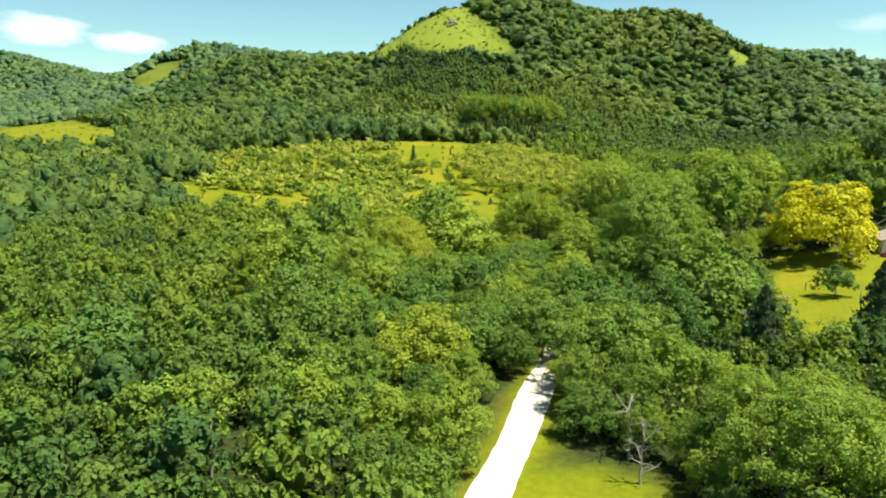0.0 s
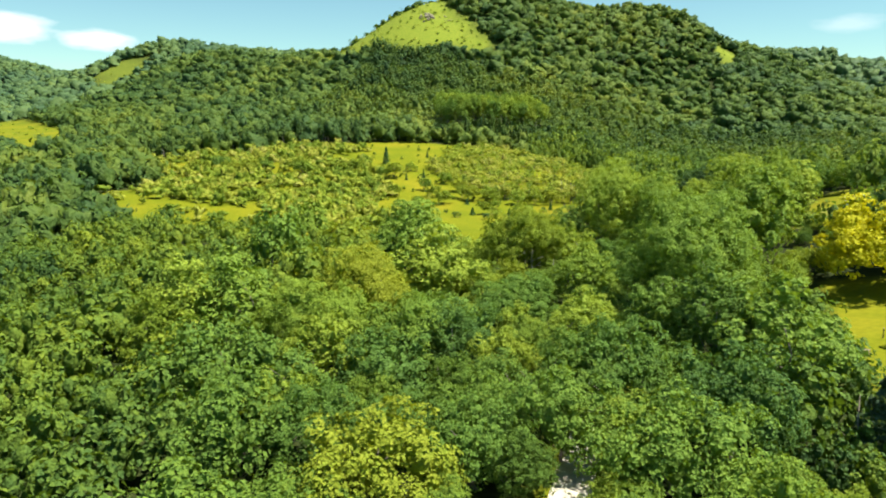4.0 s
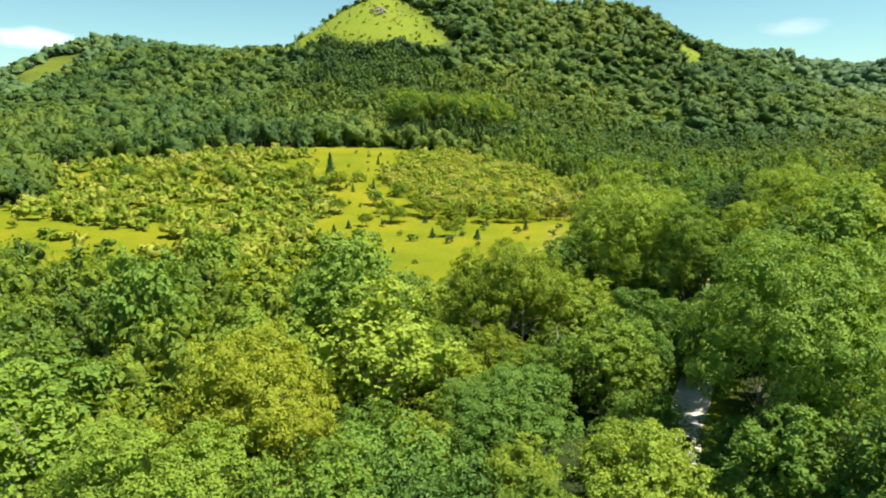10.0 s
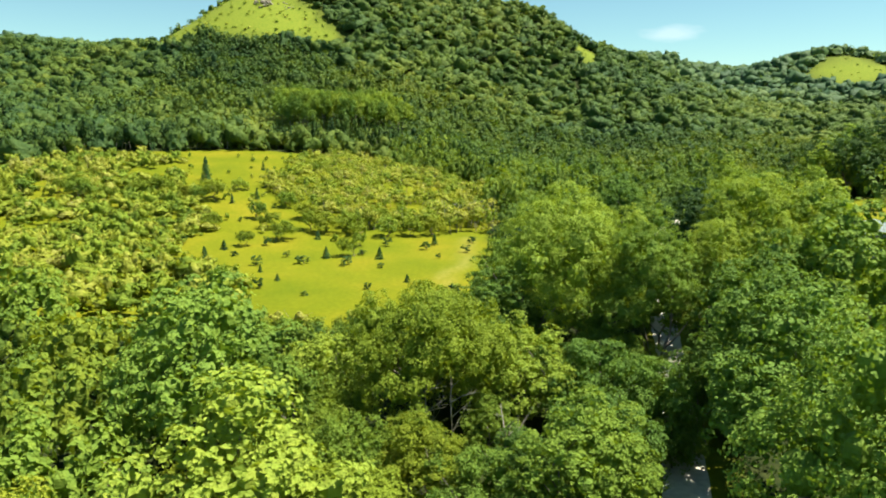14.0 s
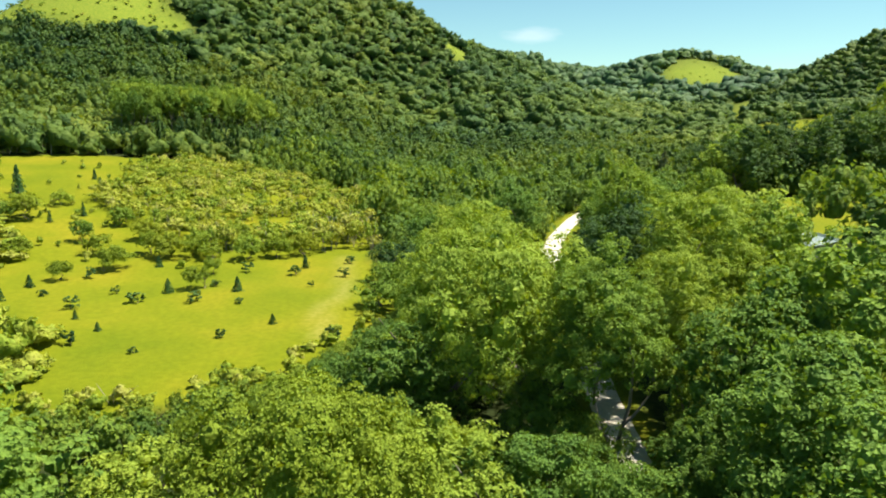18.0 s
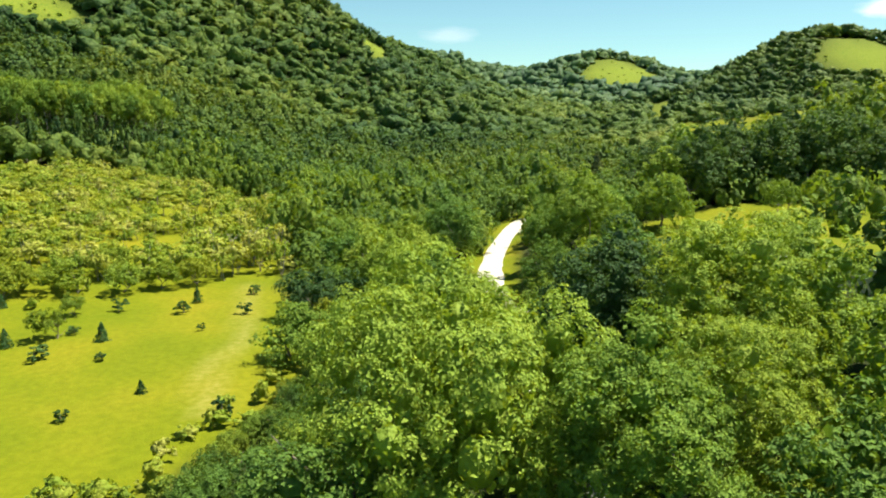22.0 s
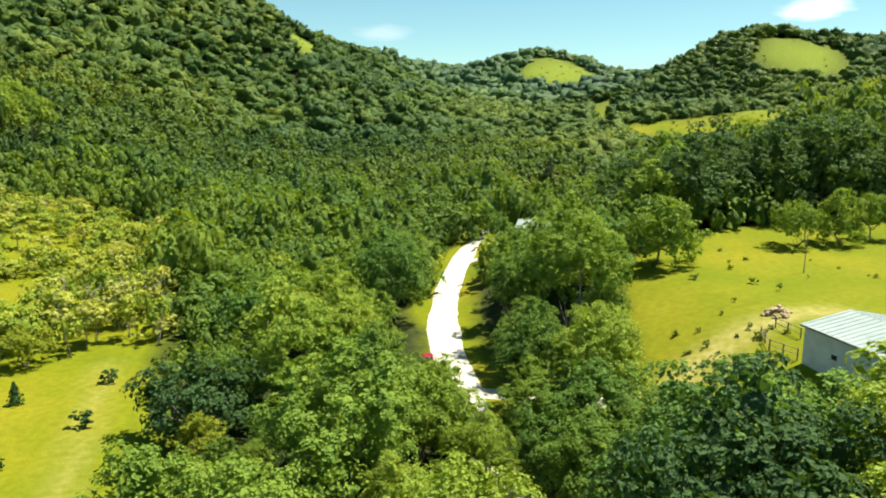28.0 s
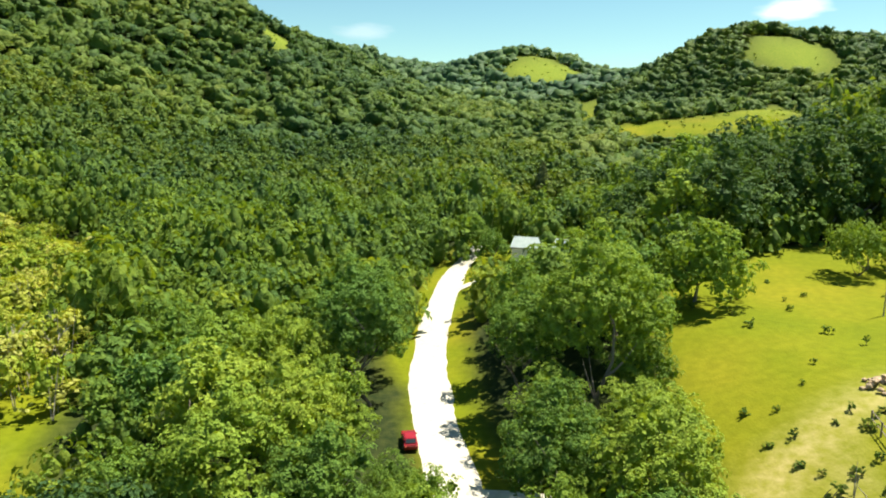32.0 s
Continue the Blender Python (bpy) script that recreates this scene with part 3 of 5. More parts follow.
def free(x, y, r):
    return all((x - a) ** 2 + (y - b) ** 2 > (0.67 * (r + q)) ** 2 for a, b, q in taken)


def tint_at(x, y):
    """How light the wood is here: paler to the west and by the field, darker along the road's east side."""
    t = 0.5 + 0.16 * np.sin(x * 0.045 + 1.7) * np.sin(y * 0.038) + 0.08 * smooth(-40, -75, x) - 0.06 * smooth(-30, -10, x)
    t = t - 0.1 * smooth(110, 80, y)
    return t + 0.16 * np.exp(-((x + 75) ** 2 + (y - 205) ** 2) / 900) + 0.2 * np.exp(-((x + 88) ** 2 + (y - 150) ** 2) / 1200)


def kind_at(x, y):
    t = tint_at(x, y) + rng.normal(0, 0.17)
    return "dark" if t < 0.42 else "bright" if t > 0.84 else "mid"


# trees that stand out or are set to fit the camera's view, wood by wood: x, y, top, crown radius, kind
WEST_WOOD = [
    (-44, 86, 11, 8, "bright"), (-68, 101, 10.5, 7.5, "mid"), (-50, 148, 10.5, 9, "dark"), (-55, 72, 9.5, 6.5, "mid"), (-62, 58, 7.5, 6, "mid"),
    (-88, 66, 11.5, 7, "dark"), (-94, 115, 17, 7.5, "mid"), (-71, 118, 14.5, 9, "mid"), (-87, 118, 18, 7.5, "mid"), (-77, 98, 12, 7.5, "mid"),
    (-92, 105, 13, 5, "bright"), (-107, 156, 19.5, 6.5, "dark"), (-80, 168, 20.5, 8.5, "dark"), (-67, 153, 18, 8, "mid"), (-59, 157, 9, 7.5, "bright"),
    (-73, 134, 16.5, 9.6, "bright"), (-85, 155, 12.5, 7.5, "mid"), (-131, 202, 14, 7, "mid"), (-100, 131, 12, 8, "mid"), (-58, 132, 9.5, 7.5, "dark"),
]
MID_WOOD = [
    (-59, 184, 19.3, 10, "bright"), (-48, 187, 14.5, 6.5, "mid"), (-40, 188, 11, 6, "dark"), (-38.5, 174, 10, 5.5, "dark"), (-53, 205, 16, 6.5, "mid"),
    (-86, 184, 18.5, 8, "mid"), (-75, 193, 8.5, 6, "mid"), (-41, 211, 27.8, 10.8, "mid"), (-30.5, 202, 26, 7.2, "mid"), (-57, 112, 10, 7, "dark"),
]
ROAD_WOOD = [
    (-20, 149, 27, 10, "dark"), (-8, 127, 18.5, 8, "dark"), (-15, 132, 18.5, 6.5, "mid"), (-23, 136, 15, 5.5, "dark"), (-26, 118, 13.5, 7, "dark"),
    (-9, 88, 12, 6.5, "mid"), (6, 71, 15, 9, "mid"), (-17, 97, 13, 7, "dark"), (-13, 108, 15, 7, "dark"), (-21, 180, 22.5, 7.5, "mid"),
    (-18, 194, 24, 7.5, "mid"), (-10, 195, 28, 8, "mid"), (-14.5, 220, 29.5, 8.6, "mid"), (-4, 225, 27.5, 7, "mid"), (-9, 230, 28, 6.5, "mid"), (-6, 208, 24, 7, "mid"), (-21.5, 206, 24, 6.5, "mid"), (-21.5, 230, 27.3, 7.2, "deep"),
    (-17, 239, 24.5, 7, "dark"), (-10, 237, 23.5, 7.5, "dark"), (0, 236, 27, 7.5, "mid"), (-12, 170, 17, 6, "mid"), (-25, 188, 13, 4.6, "mid"),
]
# mostly set to cover the road and gaps below crowns from the camera
VERGE_TREES = [
    (-33.5, 197, 9, 4.5, "mid"), (-37, 203, 11, 5, "mid"), (-20.5, 199, 10, 5, "mid"), (-17, 207, 12, 5.5, "mid"), (-14.5, 200, 13, 5.5, "mid"), (-22, 190, 10, 4.5, "mid"), (-33, 183, 11, 5.5, "dark"), (-29.8, 181, 5.5, 3.4, "mid"), (-35.5, 193, 8, 4.5, "dark"), (-35, 150, 9.5, 5, "mid"), (-33, 132, 13, 6, "mid"), (-31, 116, 12, 6, "mid"), (-31, 103, 11, 6, "dark"),
    (-26, 142, 12, 4.5, "dark"), (-25, 274, 8.5, 4.8, "mid"), (-15.5, 277, 10.5, 4.4, "mid"), (-16.5, 268, 9.5, 5, "dark"), (-27, 240, 14, 6, "mid"), (-28, 222, 14, 5.5, "mid"), (-23.5, 331, 14, 5, "mid"), (-30, 190, 6.5, 3.4, "mid"), (-28, 292, 7, 4.0, "mid"), (-26.5, 284, 9.5, 4.2, "mid"),
]
NORTH_WOOD = [
    (-40, 267, 17.8, 8, "mid"), (-56, 285, 11.5, 6.2, "deep"), (-27, 322, 21, 6.5, "dark"), (-33, 303, 13.5, 5.5, "mid"), (-43, 291, 16.5, 7, "mid"),
    (-35.5, 286, 14, 6, "mid"), (-37, 297, 16.5, 6, "mid"), (-46, 331, 12.5, 6.5, "mid"), (-55, 340, 12, 6, "mid"), (-31, 250, 13, 7, "mid"),
    (-48, 253, 14, 7, "mid"), (-26, 266, 8.5, 4.5, "bright"), (-30, 276, 11.5, 5.5, "mid"), (-38, 318, 16, 6, "mid"), (-46, 308, 15, 6.5, "mid"),
    (-30, 337, 14, 5.5, "mid"), (-21, 346, 15, 5.5, "mid"), (-57, 264, 10, 6, "mid"),
]
BEND_WOOD = [
    (-1, 302, 28, 7.5, "mid"), (-13.5, 285, 16, 5.5, "mid"), (-7, 277, 17, 6, "mid"), (4.5, 300, 14, 4.5, "mid"), (-3, 322, 19.5, 5.5, "dark"),
    (-6.5, 311, 18.5, 5, "dark"), (8, 313, 22, 6.2, "dark"), (25, 320, 24.5, 7, "mid"), (15, 327, 22, 6.5, "dark"), (13, 404, 15, 5.2, "dark"), (15, 393, 12, 4.2, "dark"), (26, 416, 14, 5.2, "mid"), (38, 424, 13, 5, "mid"), (-11, 270, 12.5, 5.5, "dark"),
    (-2, 289, 13.5, 5, "mid"), (-7, 263, 12.5, 5, "dark"), (2, 256, 14, 5, "dark"), (-9, 296, 13, 4.6, "mid"),
]
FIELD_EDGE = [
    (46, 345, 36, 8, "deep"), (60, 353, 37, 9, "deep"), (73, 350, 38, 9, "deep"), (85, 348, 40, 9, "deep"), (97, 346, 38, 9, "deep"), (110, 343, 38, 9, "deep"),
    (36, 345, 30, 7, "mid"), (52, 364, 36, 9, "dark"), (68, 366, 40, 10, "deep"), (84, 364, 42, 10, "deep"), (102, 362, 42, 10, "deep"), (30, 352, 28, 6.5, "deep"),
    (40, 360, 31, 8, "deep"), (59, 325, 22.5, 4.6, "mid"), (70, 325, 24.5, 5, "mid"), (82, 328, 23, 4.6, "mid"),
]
VALLEY = [(-8, 40), (-34, 110), (-42, 180), (-28, 240), (-20, 300)]


def crowns_for(x, y, r):
    d = float(near_line(x, y, VALLEY)) + max(0, 75 - y)
    return GREAT if r > 8.8 and d < 40 else CLOSE if d < 27 else FINE if d < 62 else MIDDLE


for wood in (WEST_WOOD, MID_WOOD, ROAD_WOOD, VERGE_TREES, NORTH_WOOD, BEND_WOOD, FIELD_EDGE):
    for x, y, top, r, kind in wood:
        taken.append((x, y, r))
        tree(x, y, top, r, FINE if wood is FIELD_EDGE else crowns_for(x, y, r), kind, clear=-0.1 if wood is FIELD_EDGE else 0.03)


def canopy(x, y):
    """Height of the wood above its ground."""
    h = 11.5 + 8.5 * smooth(-48, -30, x) * smooth(120, 150, y) * (1 - 0.7 * smooth(235, 285, y)) - 2.2 * smooth(-95, -125, x) - 1.5 * smooth(100, 70, y)
    return h - 5 * np.exp(-((x + 74) ** 2 / 500 + (y - 216) ** 2 / 260)) - 2.5 * np.exp(-((x + 92) ** 2 / 700 + (y - 206) ** 2 / 300)) - 4 * smooth(-12, 0, x) * smooth(142, 126, y)


SIGHT_GAPS = [(-30.5, 172, -0.13), (-26.5, 208, -0.26), (-18.5, 318, -0.22)]   # openings kept on the camera's sight lines to the road


# true for a tree that would stand in the camera's view of the road
def blocks_sight(x, y, h, r):
    for gx0, gy0, lean in SIGHT_GAPS:
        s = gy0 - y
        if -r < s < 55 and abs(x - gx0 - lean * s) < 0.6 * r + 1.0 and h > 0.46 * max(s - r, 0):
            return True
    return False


def hidden_road(y):
    return 92 < y < 158 or 214 < y < 276


EDGES = [OPEN[k] for k in ("field_west", "field_east", "lawn", "lawn_south")]
LOW = [(-30, 284), (-20, 284), (-20, 310), (-26, 311)]          # trees by the road bend kept low so the camera sees the car
PEN = [(-12, 250), (4, 240), (20, 234), (20, 278), (-4, 278)]               # trees west of the barn kept low to clear the camera's view
MEADOW_EDGE = [(-150, 206), (-125, 206), (-93, 213), (-72, 222), (-61, 246), (-54, 266)]   # tree heights capped so the camera sees over them to the meadow
# trees capped here so the camera sees the lawn
LAWN_EDGE = [(-13, 136), (6, 120), (8, 205), (-9, 188)]
# strip under the camera's sight line to the open grass, tree heights capped
SIGHT_STRIP = [(-20, 118), (-10, 118), (12, 226), (-6, 226)]
grown = []
cand = rng.uniform((-190, 36), (110, 345), (9000, 2))
cand = cand[~open_ground(cand[:, 0], cand[:, 1])]
for x, y in cand:
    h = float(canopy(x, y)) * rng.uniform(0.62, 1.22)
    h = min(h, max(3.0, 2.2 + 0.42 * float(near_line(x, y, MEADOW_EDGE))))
    if inside(x, y, SIGHT_STRIP):
        h = min(h, 25 - 0.2 * (y - 118))
    if inside(x, y, LAWN_EDGE):
        h = min(h, 9.5)
    if inside(x, y, LOW) or inside(x, y, PEN):
        h = rng.uniform(2.0, 4.2)
    r = min(0.5 * h, 7.6) * rng.uniform(0.8, 1.2)
    if blocks_sight(x, y, h, r):
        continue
    if near_line(x, y, ROAD) < (2.4 + 0.2 * r if hidden_road(y) else 2.4 + (0.75 if y < 285 else 0.7 if x < -19 else 0.95) * r + (3.0 if y > 285 and x > -19 else 0)) or (x + 23.5) ** 2 + (y - 303) ** 2 < (7 + 0.8 * r) ** 2 or near_line(x, y, DRIVE) < 1.6 + 0.45 * r or not free(x, y, r):
        continue
    if any(inside(x + a * r * 0.7, y + b * r * 0.7, p) for p in EDGES for a, b in ((1, 0), (-1, 0), (0, 1), (0, -1))):
        continue
    taken.append((x, y, r))
    grown.append((float(near_line(x, y, VALLEY)) * (0.8 if x > -25 and y > 185 else 1.3 if x > -25 else 1.0) + max(0, 70 - y), x, y, h, r))
grown.sort()
spare = []
for k, (_, x, y, h, r) in enumerate(grown):
    if len(taken) - len(grown) + k < 290:
        tree(x, y, hz(x, y) + h, r, crowns_for(x, y, 0), kind_at(x, y), clear=0.03)
    else:
        deep = min(h, 2.0 * r)
        spare.append((x, y, hz(x, y) + h - deep, r, deep / 1.5, float(np.clip(tint_at(x, y) + rng.normal(0, 0.17), 0, 1))))


# ---------------------------------------------------------------- wooded hills
def woods(name, pts, forms, label, mat=None):
    """One joined sheet of many crowns: x, y, z, radius, height, tint a row."""
    pts = np.asarray(pts)
    vs, fs, tint, n = [], [], [], 0
    which = rng.integers(len(forms), size=len(pts))
    for k, (base, faces) in enumerate(forms):
        q = pts[which == k]
        a = rng.uniform(0, 2 * np.pi, len(q))
        ca, sa = np.cos(a)[:, None], np.sin(a)[:, None]
        s, h = q[:, 3, None], q[:, 4, None]
        v = np.stack([(base[None, :, 0] * ca - base[None, :, 1] * sa) * s + q[:, 0, None], (base[None, :, 0] * sa + base[None, :, 1] * ca) * s + q[:, 1, None], base[None, :, 2] * h + q[:, 2, None]], -1)
        vs.append(v.reshape(-1, 3))
        fs.append((faces[None] + np.arange(len(q))[:, None, None] * len(base)).reshape(-1, 3) + n)
        n += len(q) * len(base)
        tint.append(np.repeat(q[:, 5], len(faces)))
    me = mesh(name, np.concatenate(vs), np.concatenate(fs), mat or MAT_WOODS, True)
    face_value(me, "tree_tint", np.concatenate(tint))
    return tagged(new(name, me), label, "woods", kind="stuff")


def faces_valley(x, y):
    """True where the slope can be seen from the middle of the valley."""
    ok = np.zeros(len(x), bool)
    z = height(x, y) + 10
    s = np.linspace(0.15, 0.97, 26)[:, None]
    for vx, vy in ((-5, 20), (-40, 110), (-40, 220)):
        px, py = vx + (x - vx) * s, vy + (y - vy) * s
        ok |= (height(px, py) + 6 < 39 + (z - 39) * s + 3).all(0)
    return ok


def scatter(x0, y0, x1, y1, step, keep, low=0.9, high=1.2, spread=1.0):
    x, y = np.meshgrid(np.arange(x0, x1, step), np.arange(y0, y1, step))
    x = x.ravel() + rng.uniform(-0.48, 0.48, x.size) * step
    y = y.ravel() + rng.uniform(-0.48, 0.48, y.size) * step
    k = keep(x, y) & ~open_ground(x, y)
    x, y = x[k], y[k]
    k = faces_valley(x, y)
    x, y = x[k], y[k]
    r = step * spread * np.clip(rng.lognormal(-0.17, 0.25, len(x)), 0.45, 1.2)
    t = np.clip(0.44 + 0.28 * np.sin(x * 0.021 + 2 * np.sin(y * 0.013)) * np.sin(y * 0.017) + rng.normal(0, 0.14, len(x)), 0, 1)
    return np.column_stack([x, y, height(x, y) - 0.3 - 0.22 * r, r, r * rng.uniform(low, high, len(x)), t])


def forms(n, size, core, count=6, seed=900, lobes=7, rough=0.2, clumps=0, swell=0.85):
    out = []
    for k in range(count):
        r = np.random.default_rng(seed + k)
        c, lr = crown_lobes(r, 1.0, 1.15, lobes)
        p, d = crown_points(r, n, 1.0, c, lr, rough, clumps, 0.25)
        v, f = crown_core(r, c, lr, *core, swell, 0.09, 1.9)
        out.append(join([(sprays(r, p, d, size), np.arange(len(p) * 3).reshape(-1, 3)), (v, np.concatenate([f[:, [0, 1, 2]], f[:, [0, 2, 3]]]))]))
    return out


def seen(x, y):
    """Within the fan of the valley that the flight looks over."""
    a = np.arctan2(x + 20, y + 40)
    return (a > -1.12) & (a < 0.84)


def near_box(x, y):
    return (x > -190) & (x < 110) & (y > 36) & (y < 345)


def tufted(n, size, lobes, tufts, count, seed):
    """Light crowns of leaf tufts for the joined woods: vertices and triangles."""
    out = []
    for k in range(count):
        (v, f), top = broad_crown(np.random.default_rng(seed + k), n, size, lobes, tufts, 1.5, (2, 5))
        out.append((v * (1, 1, 1.5 / top), np.concatenate([f[:, [0, 1, 2]], f[:, [0, 2, 3]]])))
    return out


woods("woods_valley", spare, tufted(340, 0.17, 12, 60, 7, 240), "dense green broadleaf woods on the valley floor", MAT_VALLEY)
w = scatter(-640, 60, 330, 480, 8.0, lambda x, y: ~near_box(x, y) & seen(x, y), 1.1, 1.7)
mid_wood = (w[:, 0] > -130) & (w[:, 0] < 170) & (w[:, 1] > 300)
w[mid_wood, 5] = np.clip(w[mid_wood, 5] + 0.12, 0, 1)
# crowns shrunk to clear the camera's view of the farmhouse and far road
sight_low = (inside(w[:, 0], w[:, 1], [(-8, 332), (34, 332), (44, 372), (4, 374)]) | inside(w[:, 0], w[:, 1], [(42, 432), (60, 424), (118, 500), (96, 512), (62, 482)]))
w[sight_low, 3:5] *= (0.7, 0.5)
woods("woods_north", w[mid_wood], tufted(230, 0.17, 9, 45, 6, 260), "dense green broadleaf woods round the road bend", MAT_VALLEY)
w = w[~mid_wood]
woods("woods_near", w, forms(64, 0.2, (5, 9), lobes=10, rough=0.3, swell=0.88), "dense green broadleaf woods at the foot of the hills")
w = scatter(-700, 480, 620, 960, 8.2, seen, 0.8, 1.25, 1.12)
w[inside(w[:, 0], w[:, 1], [(180, 540), (320, 540), (410, 700), (200, 690)]), 3:5] *= (0.75, 0.5)
slope = (w[:, 1] < 640) & (w[:, 0] > -340) & (w[:, 0] < 120)
woods("woods_slope", w[slope], tufted(120, 0.19, 9, 36, 6, 970), "dense green broadleaf woods low on the steep hillside")
w = w[~slope]
woods("woods_hill", w, forms(54, 0.17, (4, 10), lobes=11, rough=0.32, swell=0.9), "steep hillside covered in dense green broadleaf woods")
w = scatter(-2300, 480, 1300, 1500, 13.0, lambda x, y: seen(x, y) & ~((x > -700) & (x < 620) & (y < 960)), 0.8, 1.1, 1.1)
woods("woods_far", w, forms(12, 0.26, (3, 7), rough=0.15, swell=1.0), "far ridges covered in green woods", MAT_RIDGE_HAZED)


# ---------------------------------------------------------------- wood's edge along the top of the meadow
edge = np.array([(-330, 336), (-300, 362), (-264, 394), (-232, 411), (-200, 432), (-170, 442), (-140, 450), (-108, 470), (-82, 440), (-70, 400)], float)
u = np.concatenate([[0], np.cumsum(np.hypot(*np.diff(edge, axis=0).T))])
s = np.arange(0, u[-1], 3.4)
ex, ey = np.interp(s, u, edge[:, 0]) + rng.normal(0, 2.0, len(s)), np.interp(s, u, edge[:, 1]) + rng.uniform(0, 9, len(s))
grove = np.exp(-(((ex + 152) / 26) ** 2))
tall = rng.uniform(8, 12, len(s)) + 7 * grove
w = np.column_stack([ex, ey, height(ex, ey) + 0.25 * tall, rng.uniform(3.2, 4.6, len(s)), 0.62 * tall, np.clip(0.2 + 0.15 * grove + rng.normal(0, 0.15, len(s)), 0, 1)])
woods("woods_edge", w, tufted(150, 0.2, 9, 44, 5, 930), "tall dark trees along the upper edge of the meadow")
stems = []
for x, y, h in zip(ex, ey, tall):
    for k in range(2):
        q = np.array([x + rng.normal(0, 1.6), y - rng.uniform(0.5, 4), 0])
        q[2] = hz(q[0], q[1]) - 0.3
        lean = rng.normal(0, 0.5, 2)
        stems.append(tube([q, q + (lean[0], lean[1], 0.3 * h), q + (lean[0] * 2, lean[1] * 2, 0.62 * h)], [0.16, 0.12, 0.05], 5))
v, f = join(stems)
tagged(new("edge_trunks", mesh("edge_trunks", v, f, MAT_PALE_BARK, True)), "pale bare trunks at the dark edge of the wood", "tree trunks", kind="stuff")


for k in range(65):
    a, b = (k % 13 + rng.uniform(-0.3, 0.3)) / 12, (k // 13 + rng.uniform(-0.3, 0.3)) * 9.0
    x, y = -186 + 50 * a - 0.65 * b, 453 + 44 * a + 0.76 * b
    tree(x, y, hz(x, y) + rng.uniform(24, 30), rng.uniform(3.8, 5.4), MIDDLE, "mid", "plantation_tree", 0.2, "plantation trees", "tall straight olive-green tree in a planted block")


# ---------------------------------------------------------------- meadow
def brush(x, y, r, h, t):
    return np.column_stack([x, y, height(x, y), r, h, t])


def strew(poly, step, share):
    p = np.array(poly)
    x, y = np.meshgrid(np.arange(p[:, 0].min(), p[:, 0].max(), step), np.arange(p[:, 1].min(), p[:, 1].max(), step))
    x, y = x.ravel() + rng.uniform(-0.5, 0.5, x.size) * step, y.ravel() + rng.uniform(-0.5, 0.5, x.size) * step
    k = inside(x, y, poly) & inside(x, y, OPEN["field_west"]) & (rng.random(x.size) < share(x, y))
    return x[k], y[k]


def patchy(x, y):
    return 0.5 + 0.5 * np.sin(x * 0.09 + 1.5 * np.sin(y * 0.06)) * np.sin(y * 0.075 + 0.8)


rows = []
belt = [(-160, 350), (-120, 318), (-98, 312), (-64, 322), (-64, 450), (-110, 452), (-165, 425)]
x, y = strew(belt, 4.4, lambda x, y: 0.2 + 0.75 * smooth(0.1, 0.4, patchy(x, y)))
h = rng.uniform(3.6, 8.0, len(x)) * (0.75 + 0.3 * smooth(-110, -75, x))
thicket = np.column_stack([x, y, height(x, y) + 0.34 * h, rng.uniform(2.0, 3.7, len(x)), 0.5 * h, np.clip(rng.normal(0.46, 0.29, len(x)), 0, 1)])
west = [(-330, 330), (-300, 290), (-250, 250), (-262, 236), (-235, 215), (-150, 212), (-135, 245), (-150, 300), (-190, 350), (-215, 390), (-262, 386)]
x, y = strew(west, 4.4, lambda x, y: (0.18 + 0.76 * smooth(0.12, 0.45, patchy(x + 40, y - 15))) * np.where(y < 238, 0.12, 1.0))
rows.append(brush(x, y, rng.uniform(2.0, 4.2, len(x)), rng.uniform(1.6, 4.4, len(x)), np.clip(rng.normal(0.36, 0.27, len(x)), 0, 1)))
mid = [(-215, 395), (-190, 345), (-150, 300), (-110, 290), (-98, 312), (-160, 350), (-165, 425)]
x, y = strew(mid, 5.5, lambda x, y: 0.5 * patchy(x + 20, y) + 0.12)
rows.append(brush(x, y, rng.uniform(0.7, 1.6, len(x)), rng.uniform(0.8, 2.2, len(x)), np.clip(rng.normal(0.3, 0.2, len(x)), 0, 1)))
verge = [(-130, 202), (-96, 208), (-70, 219), (-60, 240), (-50, 264), (-56, 268), (-64, 250), (-73, 230), (-96, 219), (-130, 212)]
x, y = strew(verge, 2.6, lambda x, y: 0.6 + 0 * x)
rows.append(brush(x, y, rng.uniform(1.0, 2.0, len(x)), rng.uniform(1.0, 2.4, len(x)), np.clip(rng.normal(0.45, 0.25, len(x)), 0, 1)))
corner = [(-158, 204), (-120, 212), (-100, 226), (-112, 242), (-135, 250), (-150, 262), (-190, 262), (-180, 236), (-160, 230)]
x, y = strew(corner, 4.4, lambda x, y: 0.8 + 0 * x)
rows.append(brush(x, y, rng.uniform(2.2, 4.2, len(x)), rng.uniform(2.2, 5.0, len(x)), np.clip(rng.normal(0.36, 0.2, len(x)), 0, 0.75)))
w = np.concatenate(rows)
woods("meadow_brush", w, forms(130, 0.22, (5, 8), seed=950, lobes=6, rough=0.4, clumps=20), "patchy green and tan brush in the old meadow", MAT_BRUSH)
woods("meadow_thicket", thicket, tufted(120, 0.24, 6, 26, 6, 280), "thicket of slender yellow-green young trees in the old meadow", MAT_BRUSH)
wisps = []
